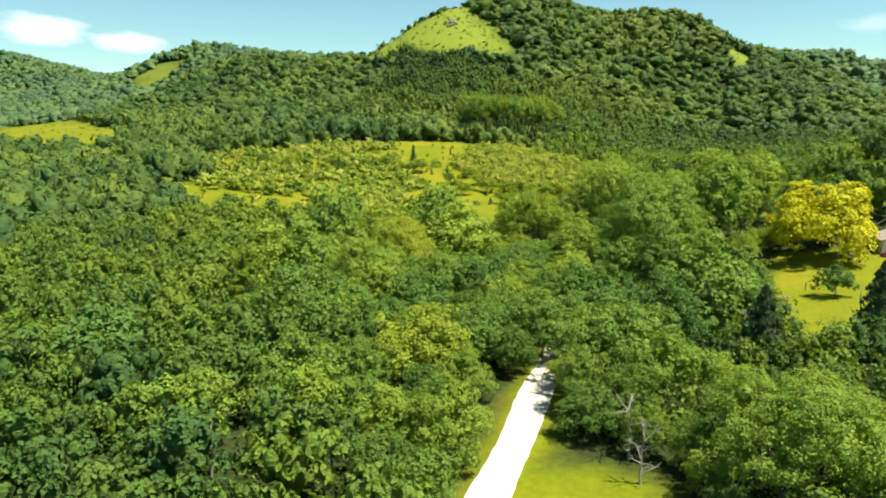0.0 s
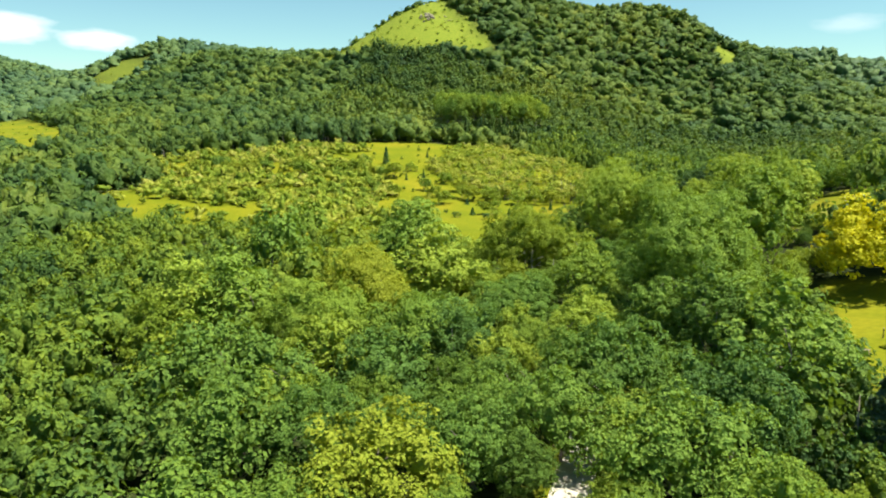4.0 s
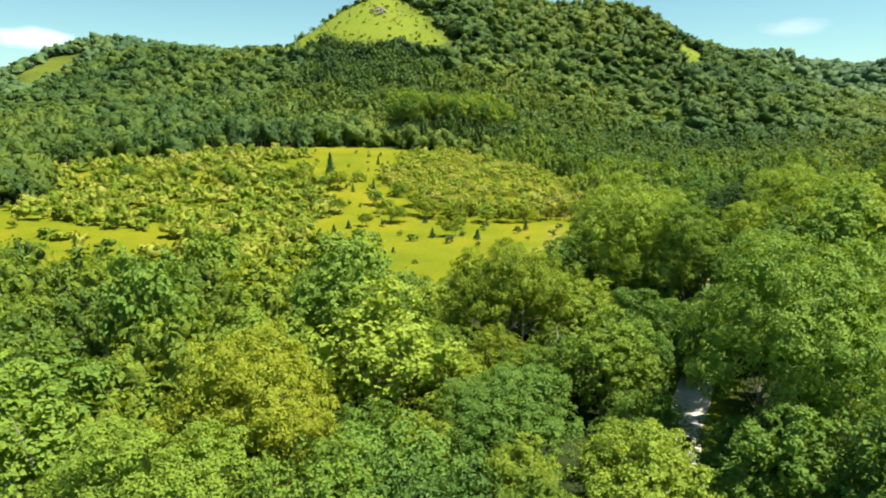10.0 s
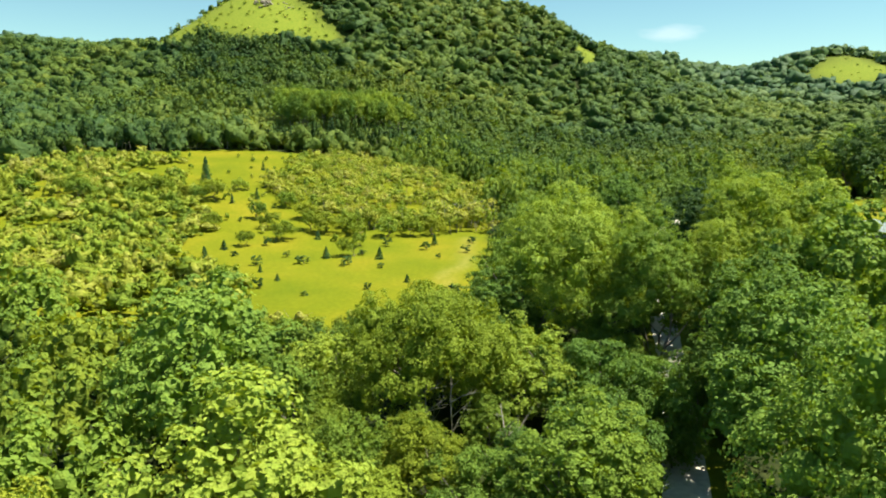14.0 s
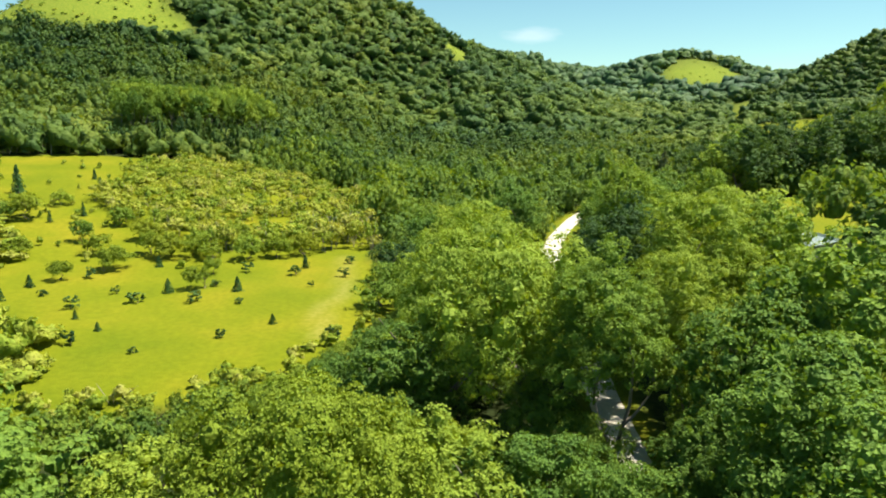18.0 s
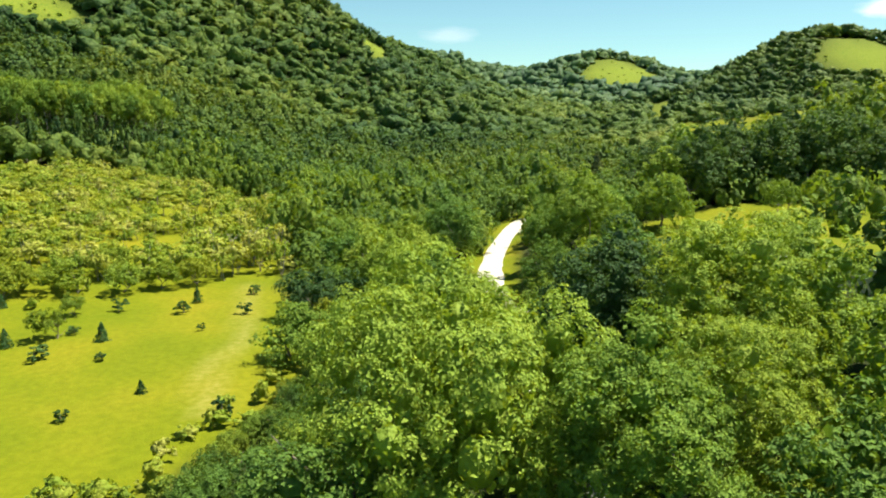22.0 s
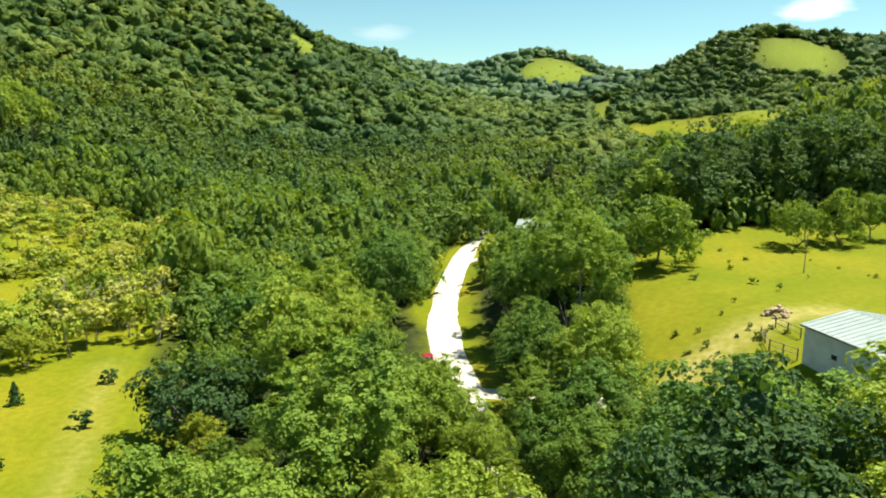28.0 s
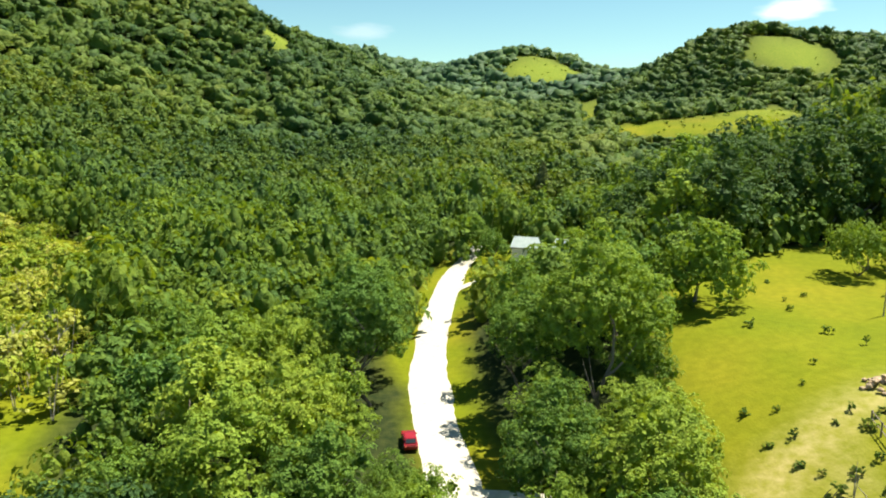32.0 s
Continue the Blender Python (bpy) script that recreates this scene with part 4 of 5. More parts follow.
for x, y, z, r, h, t in thicket:
    for k in range(2):
        q, d = np.array([x + rng.normal(0, 0.5), y + rng.normal(0, 0.5), hz(x, y) - 0.2]), rng.normal(0, 0.35, 2)
        wisps.append(tube([q, q + (d[0], d[1], 0.9 * h), q + (d[0] * 2.4, d[1] * 2.4, (1.9 if t < 0.75 else 2.4) * h)], [0.1, 0.07, 0.025], 4))
for x, y, z, r, h, t in w[(w[:, 5] > 0.8) & (w[:, 4] > 2)]:
    for k in range(3):
        q = np.array([x + rng.normal(0, 0.7), y + rng.normal(0, 0.7), z - 0.1])
        d = rng.normal(0, 0.5, 2)
        wisps.append(tube([q, q + (d[0], d[1], 0.7 * h), q + (d[0] * 2.2, d[1] * 2.2, 1.35 * h)], [0.07, 0.05, 0.02], 4))
for x, y in rng.uniform((-2, 261), (12, 277), (46, 2)):
    q, h, d = np.array([x, y, hz(x, y) - 0.1]), rng.uniform(1.2, 3.0), rng.normal(0, 0.35, 2)
    wisps.append(tube([q, q + (d[0], d[1], 0.6 * h), q + (d[0] * 2.2, d[1] * 2.2, h)], [0.06, 0.045, 0.015], 4))
v, f = join(wisps)
tagged(new("dry_stems", mesh("dry_stems", v, f, MAT_PALE_BARK, True)), "pale dry stems standing in the meadow brush", "dry brush", kind="stuff")


def cone_crown(seed, n, size, drop=0.25):
    """A dense pointed bush or conifer, 1 tall and about 0.36 in radius, with tiers of sprays."""
    r = np.random.default_rng(seed)
    z = r.uniform(0.02, 1, n) ** 1.25
    a = r.uniform(0, 2 * np.pi, n)
    tier = 0.75 + 0.25 * np.sin(z * 34 + 2 * np.sin(a * 2)) + 0.18 * np.sin(a * 5 + seed)
    rad = 0.36 * (1 - z) ** 0.8 * tier * r.uniform(0.75, 1.05, n) + 0.01
    p = np.stack([np.cos(a) * rad, np.sin(a) * rad, z], 1)
    d = unit(np.stack([np.cos(a), np.sin(a), 0.6 - drop + 0 * a], 1) + r.normal(size=(n, 3)) * 0.35)
    return leaves(r, p, d, size), quads(n)


def bush_mesh(seed, n, size):
    r = np.random.default_rng(seed)
    p, d = crown_points(r, n, 0.5, *crown_lobes(r, 0.5, 0.85, 7), 0.4, n // 14)
    return leaves(r, p, d, size), quads(len(p))


JUNIPERS = [mesh("foliage", *cone_crown(k, 420, 0.11), MAT_NEEDLE) for k in range(4)]
BUSHES = [mesh("foliage", *bush_mesh(20 + k, 380, 0.13), MAT_LEAF) for k in range(3)]
STEM = mesh("stem", *tube([(0, 0, -0.05), (0.02, 0.01, 0.3), (0.0, 0.03, 0.6)], [0.035, 0.028, 0.01], 6), MAT_BARK, True)


def bush(name, x, y, tall, wide, shapes, label, group, mat=None):
    e = new(name)
    e.location, e.rotation_euler = (x, y, hz(x, y) - 0.08), (0, 0, rng.uniform(0, 6.28))
    tagged(e, label, "bush", group)
    s = new("stem", STEM)
    s.parent, s.scale = e, (tall, tall, tall)
    c = new("foliage", shapes[int(rng.integers(len(shapes)))])
    c.parent, c.scale = e, (wide, wide, tall)
    if mat:
        c.material_slots[0].link = "OBJECT"
        c.material_slots[0].material = mat
    return e


JUNIPER_SPOTS = [(-81, 299), (-82, 292), (-71, 305), (-78, 253), (-85, 245), (-108, 266), (-105, 274), (-98, 268), (-97, 280), (-91, 276), (-88, 267), (-115, 272), (-114, 254), (-118, 260), (-96, 237), (-107, 248), (-108, 241), (-66, 245), (-134, 264), (-128, 268), (-148, 278), (-134, 274), (-126, 283), (-94, 293), (-115, 294), (-76, 280), (-70, 290)]
for k, (x, y) in enumerate(JUNIPER_SPOTS):
    t = rng.uniform(1.7, 3.2) * (0.55 if k in (10, 14, 15, 25) else 1)
    bush("juniper_bush", x, y, t, t * rng.uniform(1.0, 1.4), BUSHES if k % 3 else JUNIPERS, "small dark green juniper bush on the mown field", "bushes on the west field", MAT_NEEDLE)
for x, y, t in ((-185, 356, 9), (-197, 354, 4.5), (-159, 327, 3.5), (-154, 336, 4), (-145, 340, 4.5), (-172, 380, 4)):
    bush("cedar_tree", x, y, t, t * 0.7, JUNIPERS, "dark upright cedar standing in the sloping meadow", "meadow cedars")
YOUNG = [(-100.5, 277.5, 5), (-131, 280, 4.5), (-124, 290, 6), (-101, 290, 4.5), (-116, 302, 7), (-108, 304, 6.5), (-122, 305, 6), (-134, 303, 5.5), (-97, 305, 6.5), (-90, 309, 6), (-84, 313, 6.5), (-142, 312, 6), (-150, 296, 5), (-112, 312, 6), (-160, 285, 5), (-128, 318, 6), (-104, 318, 6.5), (-140, 330, 5.5), (-165, 345, 5)] + [(-268 + 7.4 * k + 2 * math.sin(k * 2.1), 306 + 1.8 * k + 5 * math.sin(k * 1.3), 6.5 + 1.3 * math.sin(k * 1.9)) for k in range(15)]
for x, y, t in YOUNG:
    tree(x, y, hz(x, y) + t, t * rng.uniform(0.45, 0.7), MIDDLE, "bright" if rng.random() < 0.6 else "mid", "young_tree", 0.2, "young meadow trees", "slender young green tree standing in the meadow")
EAST_SPOTS = [(14, 289), (9.7, 285), (10.5, 278.5), (12.7, 276.5), (9.9, 275.7), (10.3, 272), (19, 284.5), (44.7, 303.7), (42.6, 317.7), (42, 326), (26.8, 309.7), (23, 318.5), (23.8, 295), (19.3, 291.5), (12.3, 284.4), (11.2, 290.6), (21, 282.5), (18, 281)]
weeds = np.random.default_rng(41)
EAST_SPOTS += [(float(x), float(y)) for x, y in weeds.uniform((8, 266), (22, 284), (16, 2))] + [(float(x), float(y)) for x, y in weeds.uniform((22, 290), (60, 322), (14, 2))]
for x, y in EAST_SPOTS:
    t = rng.uniform(0.55, 1.3)
    bush("weed_shrub", x, y, t, t * rng.uniform(0.9, 1.5), BUSHES, "low green weedy shrub in the grazed field", "shrubs in the east field", MAT_DARK if rng.random() < 0.5 else MAT_LEAF)

bald_rows = []
for key, step, share in (("bald", 6, 0.6), ("bald_west", 14, 0.4), ("bald_north", 14, 0.35), ("bald_east", 14, 0.3), ("scar", 8, 0.4), ("field_north", 9, 0.55), ("yard_far", 7, 0.4), ("yard", 6, 0.25), ("bend_far", 6, 0.3), ("field_far", 14, 0.4)):
    p = np.array(OPEN[key])
    x, y = np.meshgrid(np.arange(p[:, 0].min(), p[:, 0].max(), step), np.arange(p[:, 1].min(), p[:, 1].max(), step))
    x, y = x.ravel() + rng.normal(0, 0.4 * step, x.size), y.ravel() + rng.normal(0, 0.4 * step, x.size)
    k = inside(x, y, OPEN[key]) & (rng.random(x.size) < share)
    x, y = x[k], y[k]
    bald_rows.append(brush(x, y, rng.uniform(0.8, 2.4, len(x)), rng.uniform(0.6, 2.2, len(x)), np.clip(rng.normal(0.25, 0.2, len(x)), 0, 1)))
woods("hill_scrub", np.concatenate(bald_rows), forms(40, 0.3, (4, 7), seed=970, lobes=5, rough=0.4), "low green scrub dotted over the grassy balds", MAT_BRUSH)

# ---------------------------------------------------------------- trees of the lawn
GOLD = crown_set(7000, 0.055, 400, 1, 24, 300, 1.25)
KINDS["gold"] = (MAT_GOLD, "")
tree(16, 199, 22.5, 13, GOLD, "gold", "golden_tree", 0.1, "lawn trees", "broad golden-yellow shade tree beside the lawn")
tree(16, 160, 8, 3.6, MIDDLE, "dark", "lawn_tree", 0.16, "lawn trees", "small round dark green tree on the lawn")
MAT_SPRUCE = foliage("grey_green_needles", [(0.0, (0.045, 0.085, 0.050)), (0.5, (0.100, 0.155, 0.085)), (1.0, (0.190, 0.230, 0.130))])
SPRUCE = mesh("crown", *cone_crown(77, 4200, 0.045, 0.75), MAT_SPRUCE)
for x, y, t in ((2.3, 112, 13), (20, 130, 13.5), (72, 500, 16)):
    e = new("spruce_tree")
    e.location = (x, y, hz(x, y))
    tagged(e, "tall blue-green spruce with tiered drooping branches", "tree", "spruces")
    q = new("trunk", TRUNKS[1])
    q.parent, q.scale = e, (t * 0.8,) * 3
    q = new("crown", SPRUCE)
    q.parent, q.scale = e, (t * 0.95, t * 0.95, t)
for x, y in ((-402, 702), (-394, 708), (-410, 704), (-384, 715), (-372, 724)):
    bush("ridge_tree", x, y, rng.uniform(6, 9), 7, BUSHES, "dark small tree on the skyline of the bald hill", "ridge trees")


# ---------------------------------------------------------------- bare dead trees
def dead_tree(x, y, tall, seed):
    r = np.random.default_rng(seed)
    e = new("dead_tree")
    e.location = (x, y, hz(x, y))
    tagged(e, "bare grey dead tree with forked branches among green trees", "tree", "dead trees")
    z = np.linspace(-0.3, tall * 0.7, 5)
    spine = np.column_stack([np.cumsum(r.normal(0, 0.15, 5)), np.cumsum(r.normal(0, 0.15, 5)), z])
    v, f = tube(spine, [0.17, 0.14, 0.11, 0.08, 0.04], 6)
    q = new("trunk", mesh("trunk", v, f, MAT_PALE_BARK, True))
    q.parent = e
    for k in range(9):
        b = spine[int(r.integers(1, 5))]
        d = np.array([r.normal(), r.normal(), r.uniform(0.6, 1.8)])
        d *= tall * r.uniform(0.2, 0.42) / np.linalg.norm(d)
        twig = [tube([b, b + d * 0.5 + (0, 0, 0.1), b + d], [0.07, 0.05, 0.02], 5)]
        for g in range(3):
            d2 = d * 0.4 + r.normal(0, 0.14 * tall * 0.4, 3)
            twig.append(tube([b + d * 0.55, b + d * 0.55 + d2 * 0.5, b + d * 0.55 + d2], [0.035, 0.025, 0.01], 4))
        v, f = join(twig)
        q = new("branch", mesh("branch", v, f, MAT_PALE_BARK, True))
        q.parent = e


for k, (x, y, t) in enumerate(((-57, 176.5, 11), (-47.5, 171, 10), (-54, 178, 10), (-76, 336, 9), (-70, 337, 8), (-80, 333, 8), (-67, 327, 8), (-86, 338, 9), (-73, 344, 9), (-52, 51, 7), (-9, 70, 7), (-40, 57, 6), (-11, 75, 8))):
    dead_tree(x, y, t, 60 + k)


# ---------------------------------------------------------------- buildings
def box(x0, y0, z0, x1, y1, z1, bevel=0.0):
    bm = bmesh.new()
    bmesh.ops.create_cube(bm, size=1)
    for v in bm.verts:
        v.co = Vector(((x0 + x1) / 2 + v.co.x * (x1 - x0), (y0 + y1) / 2 + v.co.y * (y1 - y0), (z0 + z1) / 2 + v.co.z * (z1 - z0)))
    if bevel:
        bmesh.ops.bevel(bm, geom=bm.edges[:], offset=bevel, segments=2, affect="EDGES")
    return bm


def prism(profile, y0, y1):
    """A closed profile of (x, z), drawn out along y."""
    bm = bmesh.new()
    a = [bm.verts.new((x, y0, z)) for x, z in profile]
    b = [bm.verts.new((x, y1, z)) for x, z in profile]
    bm.faces.new(a)
    bm.faces.new(b[::-1])
    for i in range(len(a)):
        j = (i + 1) % len(a)
        bm.faces.new((a[j], a[i], b[i], b[j]))
    bmesh.ops.recalc_face_normals(bm, faces=bm.faces[:])
    return bm


def gabled(name, label, at, turn, wide, deep, eave, ridge, wall_mat, roof_mat, openings=(), seams=0.0):
    """A gabled building, ridge along its own y; openings: (side, along, sill, width, height, kind)."""
    e = new(name)
    e.matrix_world = pose(*at, 0, 0, turn)
    tagged(e, label, "building")
    w, d = wide / 2, deep / 2
    low = -1.6
    for s in (-1, 1):
        part("wall", box(min(s * w, s * (w - 0.2)), -d + 0.2, low, max(s * w, s * (w - 0.2)), d - 0.2, eave - 0.06), wall_mat, e)
        y0, y1 = sorted((s * d, s * (d - 0.2)))
        part("gable_wall", prism([(-w, low), (w, low), (w, eave - 0.06), (0, ridge - 0.08), (-w, eave - 0.06)], y0, y1), wall_mat, e)
        o, k = 0.45, (ridge - eave) / w
        prof = [(0, ridge), (s * (w + o), eave - o * k), (s * (w + o), eave - o * k + 0.14), (0, ridge + 0.14)]
        roof = part("roof_panel", prism(prof, -d - 0.4, d + 0.4), roof_mat, e)
        if seams:
            for y in np.arange(-d - 0.3, d + 0.3, seams):
                part("roof_seam", prism([(x, z + 0.13) for x, z in prof[:2]] + [(x, z + 0.05) for x, z in prof[2:]], y, y + 0.05), roof_mat, roof)
        part("fascia", prism([(s * (w + o), eave - o * k - 0.08), (s * (w + o + 0.04), eave - o * k - 0.08), (s * (w + o + 0.04), eave - o * k + 0.15), (s * (w + o), eave - o * k + 0.15)], -d - 0.42, d + 0.42), MAT_TIMBER, e, "dark eave trim")
    part("ridge_cap", prism([(-0.2, ridge + 0.1), (0, ridge + 0.2), (0.2, ridge + 0.1), (0, ridge + 0.15)], -d - 0.42, d + 0.42), roof_mat, e)
    for side, along, sill, ow, oh, kind in openings:
        out = w if side in "ew" else d
        m = pose(0, 0, 0, 0, 0, {"s": 0, "e": 90, "n": 180, "w": 270}[side])
        fr = part(kind, box(along - ow / 2, -out - 0.05, sill, along + ow / 2, -out + 0.05, sill + oh, 0.015), MAT_WHITE if kind == "window" else MAT_TIMBER, e)
        fr.matrix_local = m
        if kind == "window":
            part("pane", box(along - ow / 2 + 0.08, -out - 0.062, sill + 0.08, along + ow / 2 - 0.08, -out - 0.052, sill + oh - 0.08), MAT_GLASS, fr, "dark glass pane")
        else:
            for q in (0.08, ow / 2 + 0.04):
                part("door_panel", box(along - ow / 2 + q, -out - 0.075, sill + 0.1, along - ow / 2 + q + ow / 2 - 0.12, -out - 0.052, sill + oh - 0.1), MAT_WHITE, fr)
    return e


gabled("barn", "long white metal barn with a pale grey-green roof beside the field", (24.2, 264.3, 9.6), 0, 13.4, 16, 4.3, 5.6, MAT_WHITE, MAT_ROOF, [("n", 0, 0.0, 3.6, 3.2, "barn_door"), ("w", -3, 1.4, 1.0, 0.8, "window")], 0.9)
gabled("garage", "white garage with a brown shingle roof beside the golden tree", (33, 206, hz(33, 206) + 0.2), 8, 8, 9, 3.0, 4.9, MAT_WHITE, MAT_SHINGLE, [("s", 0, 0.0, 2.8, 2.3, "garage_door"), ("w", 1, 1.1, 1.0, 1.0, "window")])
gabled("farmhouse", "low white house with a pale metal roof among trees", (27, 384, hz(27, 384) + 0.1), 56, 8, 17, 3.0, 4.8, MAT_WHITE, MAT_ROOF, [("w", -4, 1.0, 1.2, 1.2, "window"), ("w", 0, 0.0, 1.0, 2.1, "door"), ("w", 4, 1.0, 1.2, 1.2, "window")], 0.8)
gabled("far_house", "small white house far off beside the road", (119, 517, hz(119, 517) + 0.2), 30, 7, 10, 3.0, 4.8, MAT_WHITE, MAT_ROOF, [("s", 1.5, 1.0, 1.2, 1.2, "window"), ("s", -1.2, 0.0, 1.0, 2.1, "door")])


# ---------------------------------------------------------------- pen fence, rubble, posts
def fence(points, tall, label):
    e = new("pen_fence")
    e.location = (points[0][0], points[0][1], 0)
    tagged(e, label, "fence", "barn pen")
    ox, oy = points[0]
    for (x0, y0), (x1, y1) in zip(points, points[1:]):
        n = max(1, round(math.hypot(x1 - x0, y1 - y0) / 2.6))
        for k in range(n + 1):
            x, y = x0 + (x1 - x0) * k / n, y0 + (y1 - y0) * k / n
            z = hz(x, y)
            part("post", box(x - ox - 0.07, y - oy - 0.07, z - 0.4, x - ox + 0.07, y - oy + 0.07, z + tall + 0.1, 0.012), MAT_TIMBER, e)
        for up in (0.45, 1.0):
            a, c = Vector((x0 - ox, y0 - oy, hz(x0, y0) + tall * up)), Vector((x1 - ox, y1 - oy, hz(x1, y1) + tall * up))
            v, f = tube([a, (a + c) / 2, c], [0.055] * 3, 5)
            q = new("rail", mesh("rail", v, f, MAT_TIMBER))
            q.parent = e


fence([(17.6, 273.2), (16.9, 277.5), (18.6, 281.5)], 1.35, "weathered timber pen fence beside the barn")
fence([(21.6, 282.5), (21.5, 277.5)], 1.35, "weathered timber pen fence beside the barn")


def stone(r, size):
    bm = bmesh.new()
    bmesh.ops.create_icosphere(bm, subdivisions=1, radius=size)
    for v in bm.verts:
        v.co = Vector((v.co.x * r.uniform(0.7, 1.25), v.co.y * r.uniform(0.7, 1.25), v.co.z * r.uniform(0.55, 0.95)))
    return bm


def heap(name, label, x, y, n, size, spread, tall, mat=MAT_STONE):
    r = np.random.default_rng(int(abs(x) + y))
    e = new(name)
    e.location = (x, y, hz(x, y))
    tagged(e, label, "rocks")
    for k in range(n):
        a, q = r.uniform(0, 6.28), spread * math.sqrt(r.uniform(0, 1))
        s = part("stone", stone(r, size * r.uniform(0.5, 1.15)), mat, e)
        gx0, gy0 = q * math.cos(a), q * math.sin(a)
        s.location = (gx0, gy0, hz(x + gx0, y + gy0) - hz(x, y) + tall * max(0, 1 - q / spread) * r.uniform(0.4, 1))
        s.rotation_euler = (0, 0, r.uniform(0, 6.28))


heap("rubble_pile", "pale heap of rubble and stones in the field", 25, 286.5, 44, 0.42, 2.1, 1.2, MAT_RUBBLE)
heap("rock_outcrop", "grey rock outcrop on the grassy bald hilltop", -317, 697, 24, 1.9, 9, 2.2)
heap("rock_outcrop", "grey rock outcrop on the grassy bald hilltop", -297, 703, 10, 1.0, 8, 0.6)
for x, y in ((4.1, 161), (5.0, 158), (11.1, 165.5)):
    tagged(part("wooden_post", box(-0.09, -0.09, -0.4, 0.09, 0.09, 1.7, 0.02), MAT_TIMBER, None), "weathered wooden post standing on the lawn", "post", "lawn posts").location = (x, y, hz(x, y))
pole = new("utility_pole")
pole.location = (46.5, 307, hz(46.5, 307))
tagged(pole, "thin pale wooden utility pole in the field", "pole")
for n, a, r in (("pole_shaft", [(0, 0, -0.5), (0.03, 0, 3.5), (0.05, 0, 7.0)], [0.11, 0.09, 0.07]), ("crossarm", [(-0.6, 0, 6.6), (0, 0, 6.6), (0.6, 0, 6.6)], [0.04] * 3)):
    v, f = tube(a, r, 8)
    q = new(n, mesh(n, v, f, MAT_PALE_BARK, True))
    q.parent = pole
table = new("picnic_table")
table.matrix_world = pose(6.8, 156, hz(6.8, 156), 0, 0, 15)
tagged(table, "weathered wooden picnic table on the lawn", "table")
for k in range(4):
    part("table_board", box(-1.0, -0.38 + k * 0.195, 0.72, 1.0, -0.2 + k * 0.195, 0.76, 0.008), MAT_TIMBER, table)
for s in (-1, 1):
    part("bench", box(-1.0, s * 0.75 - 0.14, 0.42, 1.0, s * 0.75 + 0.14, 0.46, 0.008), MAT_TIMBER, table)
    part("crosspiece", box(s * 0.7 - 0.04, -0.85, 0.34, s * 0.7 + 0.04, 0.85, 0.42, 0.008), MAT_TIMBER, table)
    for g in (-1, 1):
        part("leg", prism([(g * 0.2, 0.72), (g * 0.3, 0.72), (g * 0.62, 0.0), (g * 0.52, 0.0)], s * 0.7 - 0.04, s * 0.7 + 0.04), MAT_TIMBER, table).matrix_local = pose(0, 0, 0, 0, 0, 90)


# ---------------------------------------------------------------- parked cars
def car(x, y, turn, label, group="parked cars"):
    e = new("parked_car")
    e.matrix_world = pose(x, y, hz(x, y) + 0.1, 0, 0, turn)
    tagged(e, label, "car", group)
    hull = [(-2.2, 0.35), (-2.15, 0.85), (-1.95, 1.0), (1.0, 1.0), (2.1, 0.86), (2.22, 0.6), (2.2, 0.32)]
    bm = prism(hull, -0.88, 0.88)
    bmesh.ops.bevel(bm, geom=bm.edges[:], offset=0.07, segments=2, affect="EDGES")
    turned = pose(0, 0, 0, 0, 0, 90)
    part("body", bm, MAT_RED, e).matrix_local = turned
    bm = prism([(-1.95, 0.98), (-1.5, 1.52), (0.25, 1.54), (1.05, 0.98)], -0.76, 0.76)
    bmesh.ops.bevel(bm, geom=bm.edges[:], offset=0.09, segments=2, affect="EDGES")
    cabin = part("cabin", bm, MAT_RED, e)
    cabin.matrix_local = turned
    for s in (-1, 1):
        part("side_window", prism([(-1.6, 1.05), (-1.35, 1.43), (0.15, 1.44), (0.78, 1.05)], min(s * 0.75, s * 0.775), max(s * 0.75, s * 0.775)), MAT_GLASS, cabin)
        part("tail_lamp", box(-2.225, s * 0.7 - 0.14, 0.7, -2.13, s * 0.7 + 0.14, 0.86, 0.02), MAT_LAMP, e, "red tail lamp").matrix_local = turned
        part("headlamp", box(2.12, s * 0.65 - 0.16, 0.62, 2.235, s * 0.65 + 0.16, 0.76, 0.02), MAT_WHITE, e, "clear headlamp").matrix_local = turned
        part("mirror", box(0.62, s * 0.95 - 0.1, 0.98, 0.78, s * 0.95 + 0.1, 1.12, 0.03), MAT_RED, e).matrix_local = turned
    part("rear_window", prism([(-1.88, 1.08), (-1.56, 1.46), (-1.6, 1.49), (-1.93, 1.1)], -0.6, 0.6), MAT_GLASS, cabin)
    part("windscreen", prism([(0.35, 1.48), (0.93, 1.07), (0.98, 1.09), (0.39, 1.51)], -0.62, 0.62), MAT_GLASS, cabin)
    for a in (-1.35, 1.35):
        for s in (-1, 1):
            v, f = tube([(a, s * 0.92, 0.32), (a, s * 0.82, 0.32), (a, s * 0.70, 0.32)], [0.31, 0.33, 0.31], 18)
            wheel = new("wheel")
            wheel.parent = e
            wheel.matrix_local = turned
            q = new("tyre", mesh("tyre", v, f, MAT_RUBBER, True))
            q.parent = wheel
            bm = bmesh.new()
            bmesh.ops.create_cone(bm, cap_ends=True, segments=16, radius1=0.27, radius2=0.2, depth=0.12, matrix=pose(a, s * 0.88, 0.32, -90 * s))
            part("rim", bm, MAT_ROOF, wheel, "grey metal rim")
    return e


car(-23.0, 308, -6, "dark red car parked on the verge of the gravel road")
car(31.5, 199, 70, "dark red car parked on the lawn beside the garage")


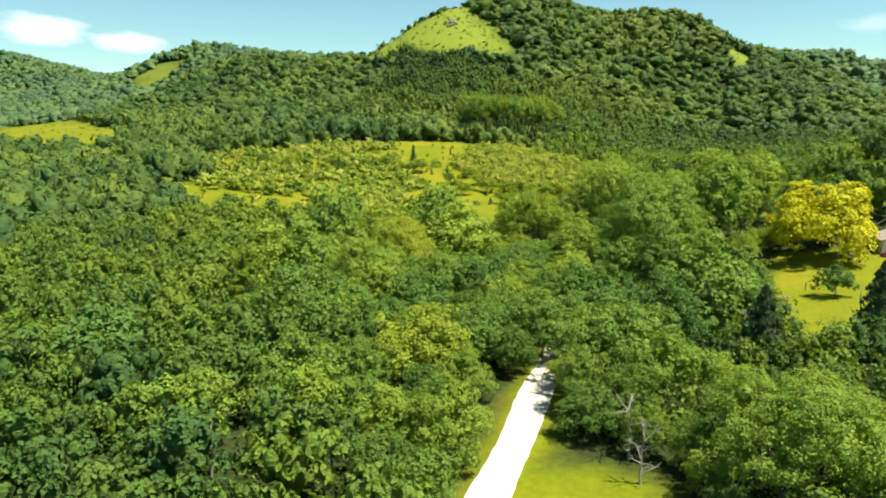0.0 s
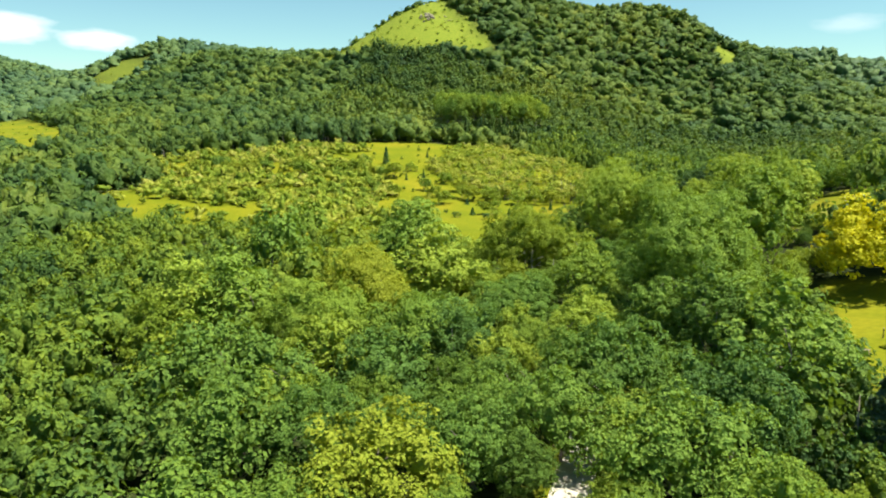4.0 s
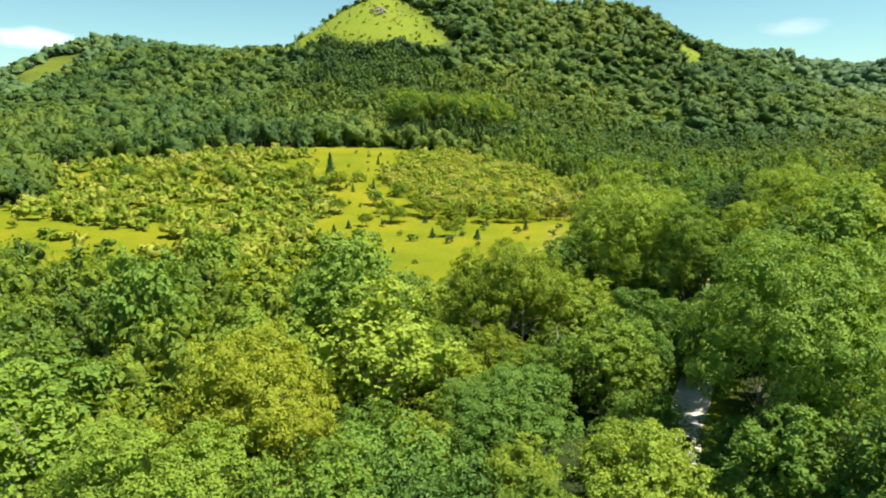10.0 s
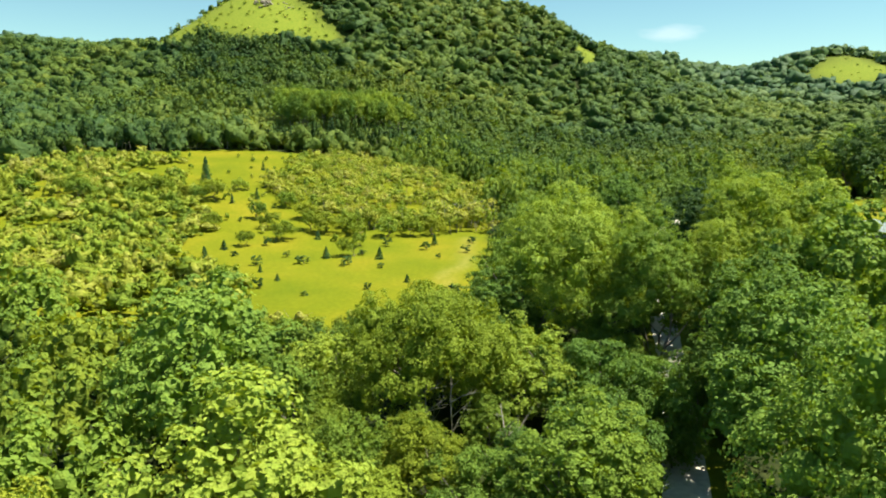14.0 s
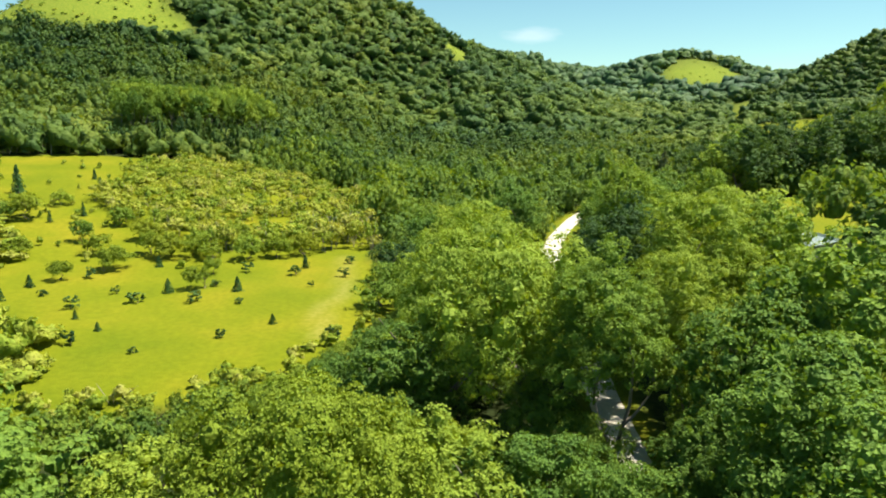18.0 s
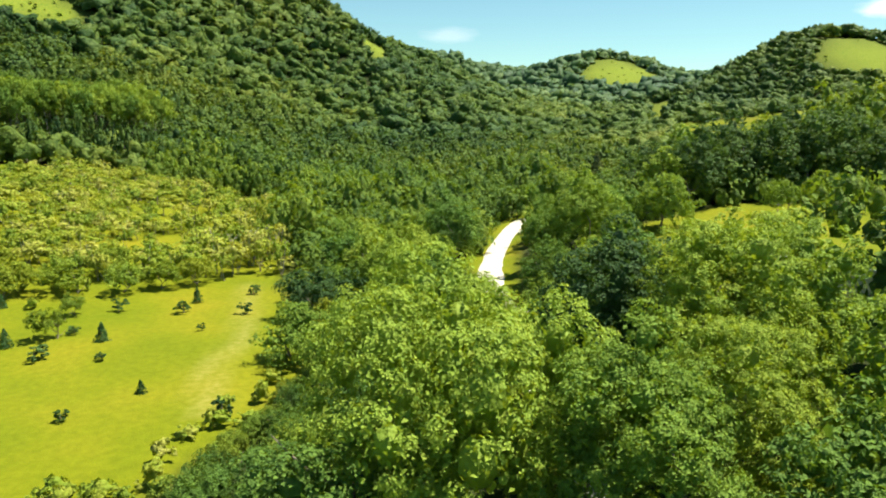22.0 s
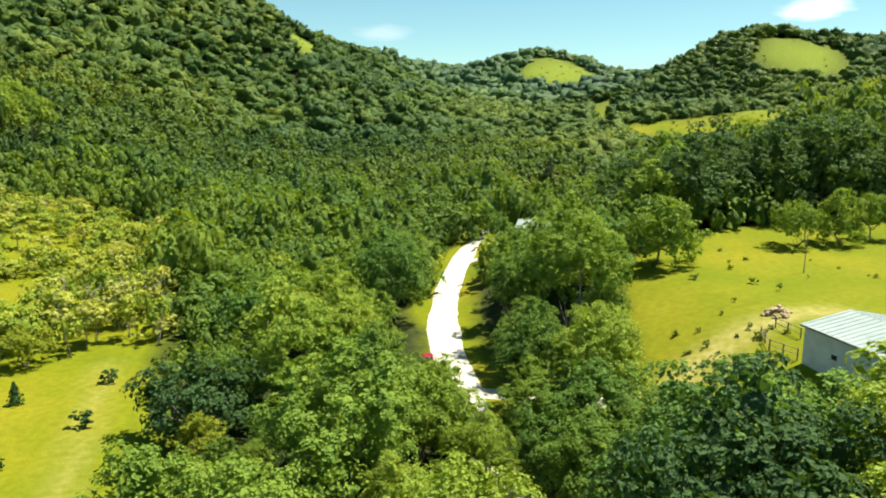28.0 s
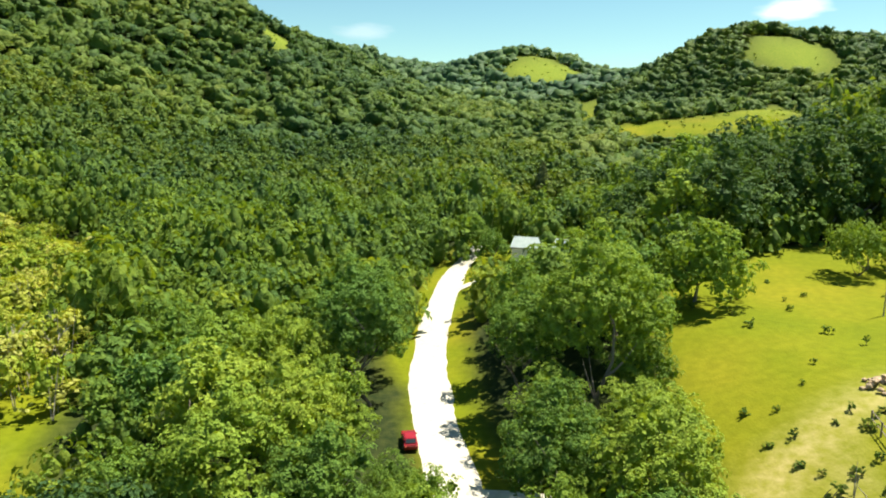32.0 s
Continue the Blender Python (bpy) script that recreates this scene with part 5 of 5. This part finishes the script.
# ---------------------------------------------------------------- clouds, far off
def cloud(x, y, z, wide, tall, seed, dense=0.85):
    m, nt, b = node_mat("thin_cloud")
    tc = nt.nodes.new("ShaderNodeTexCoord")
    mp = nt.nodes.new("ShaderNodeMapping")
    mp.inputs["Location"].default_value = (-1, -1, 0)
    mp.inputs["Scale"].default_value = (2, 2, 0)
    nt.links.new(tc.outputs["Generated"], mp.inputs["Vector"])
    g = nt.nodes.new("ShaderNodeTexGradient")
    g.gradient_type = "SPHERICAL"
    nt.links.new(mp.outputs[0], g.inputs[0])
    n = nt.nodes.new("ShaderNodeTexNoise")
    n.inputs["Scale"].default_value, n.inputs["Detail"].default_value = 3.2, 5.0
    n.noise_dimensions = "4D"
    n.inputs["W"].default_value = seed
    nt.links.new(tc.outputs["Generated"], n.inputs["Vector"])
    a = mathn(nt, "ADD", g.outputs["Fac"], mathn(nt, "MULTIPLY", mathn(nt, "SUBTRACT", n.outputs["Fac"], 0.5), 0.9))
    r = ramp(nt, [(0.15, (0, 0, 0)), (0.7, (dense, dense, dense))])
    nt.links.new(a, r.inputs[0])
    em = nt.nodes.new("ShaderNodeEmission")
    em.inputs[0].default_value, em.inputs[1].default_value = (0.98, 0.96, 0.95, 1), 0.62
    tr = nt.nodes.new("ShaderNodeBsdfTransparent")
    mx = nt.nodes.new("ShaderNodeMixShader")
    nt.links.new(r.outputs[0], mx.inputs[0])
    nt.links.new(tr.outputs[0], mx.inputs[1])
    nt.links.new(em.outputs[0], mx.inputs[2])
    nt.links.new(mx.outputs[0], nt.nodes["Material Output"].inputs[0])
    me = mesh("cloud", [(-wide / 2, -tall / 2, 0), (wide / 2, -tall / 2, 0), (wide / 2, tall / 2, 0), (-wide / 2, tall / 2, 0)], [(0, 1, 2, 3)], m)
    c = new("cloud", me)
    c.matrix_world = look((x, y, z), (-20, 100, 38)) @ pose(0, 0, 0, 0, 180, 0)
    c.visible_shadow = False
    return tagged(c, "small white fair-weather cloud far off in the sky", "cloud", kind="structure")


cloud(-3479, 2485, 500, 560, 210, 1.3)
cloud(-3224, 2815, 455, 520, 150, 4.1)
cloud(2695, 3484, 612, 500, 150, 7.7)
cloud(492, 4243, 520, 420, 130, 9.2, 0.22)
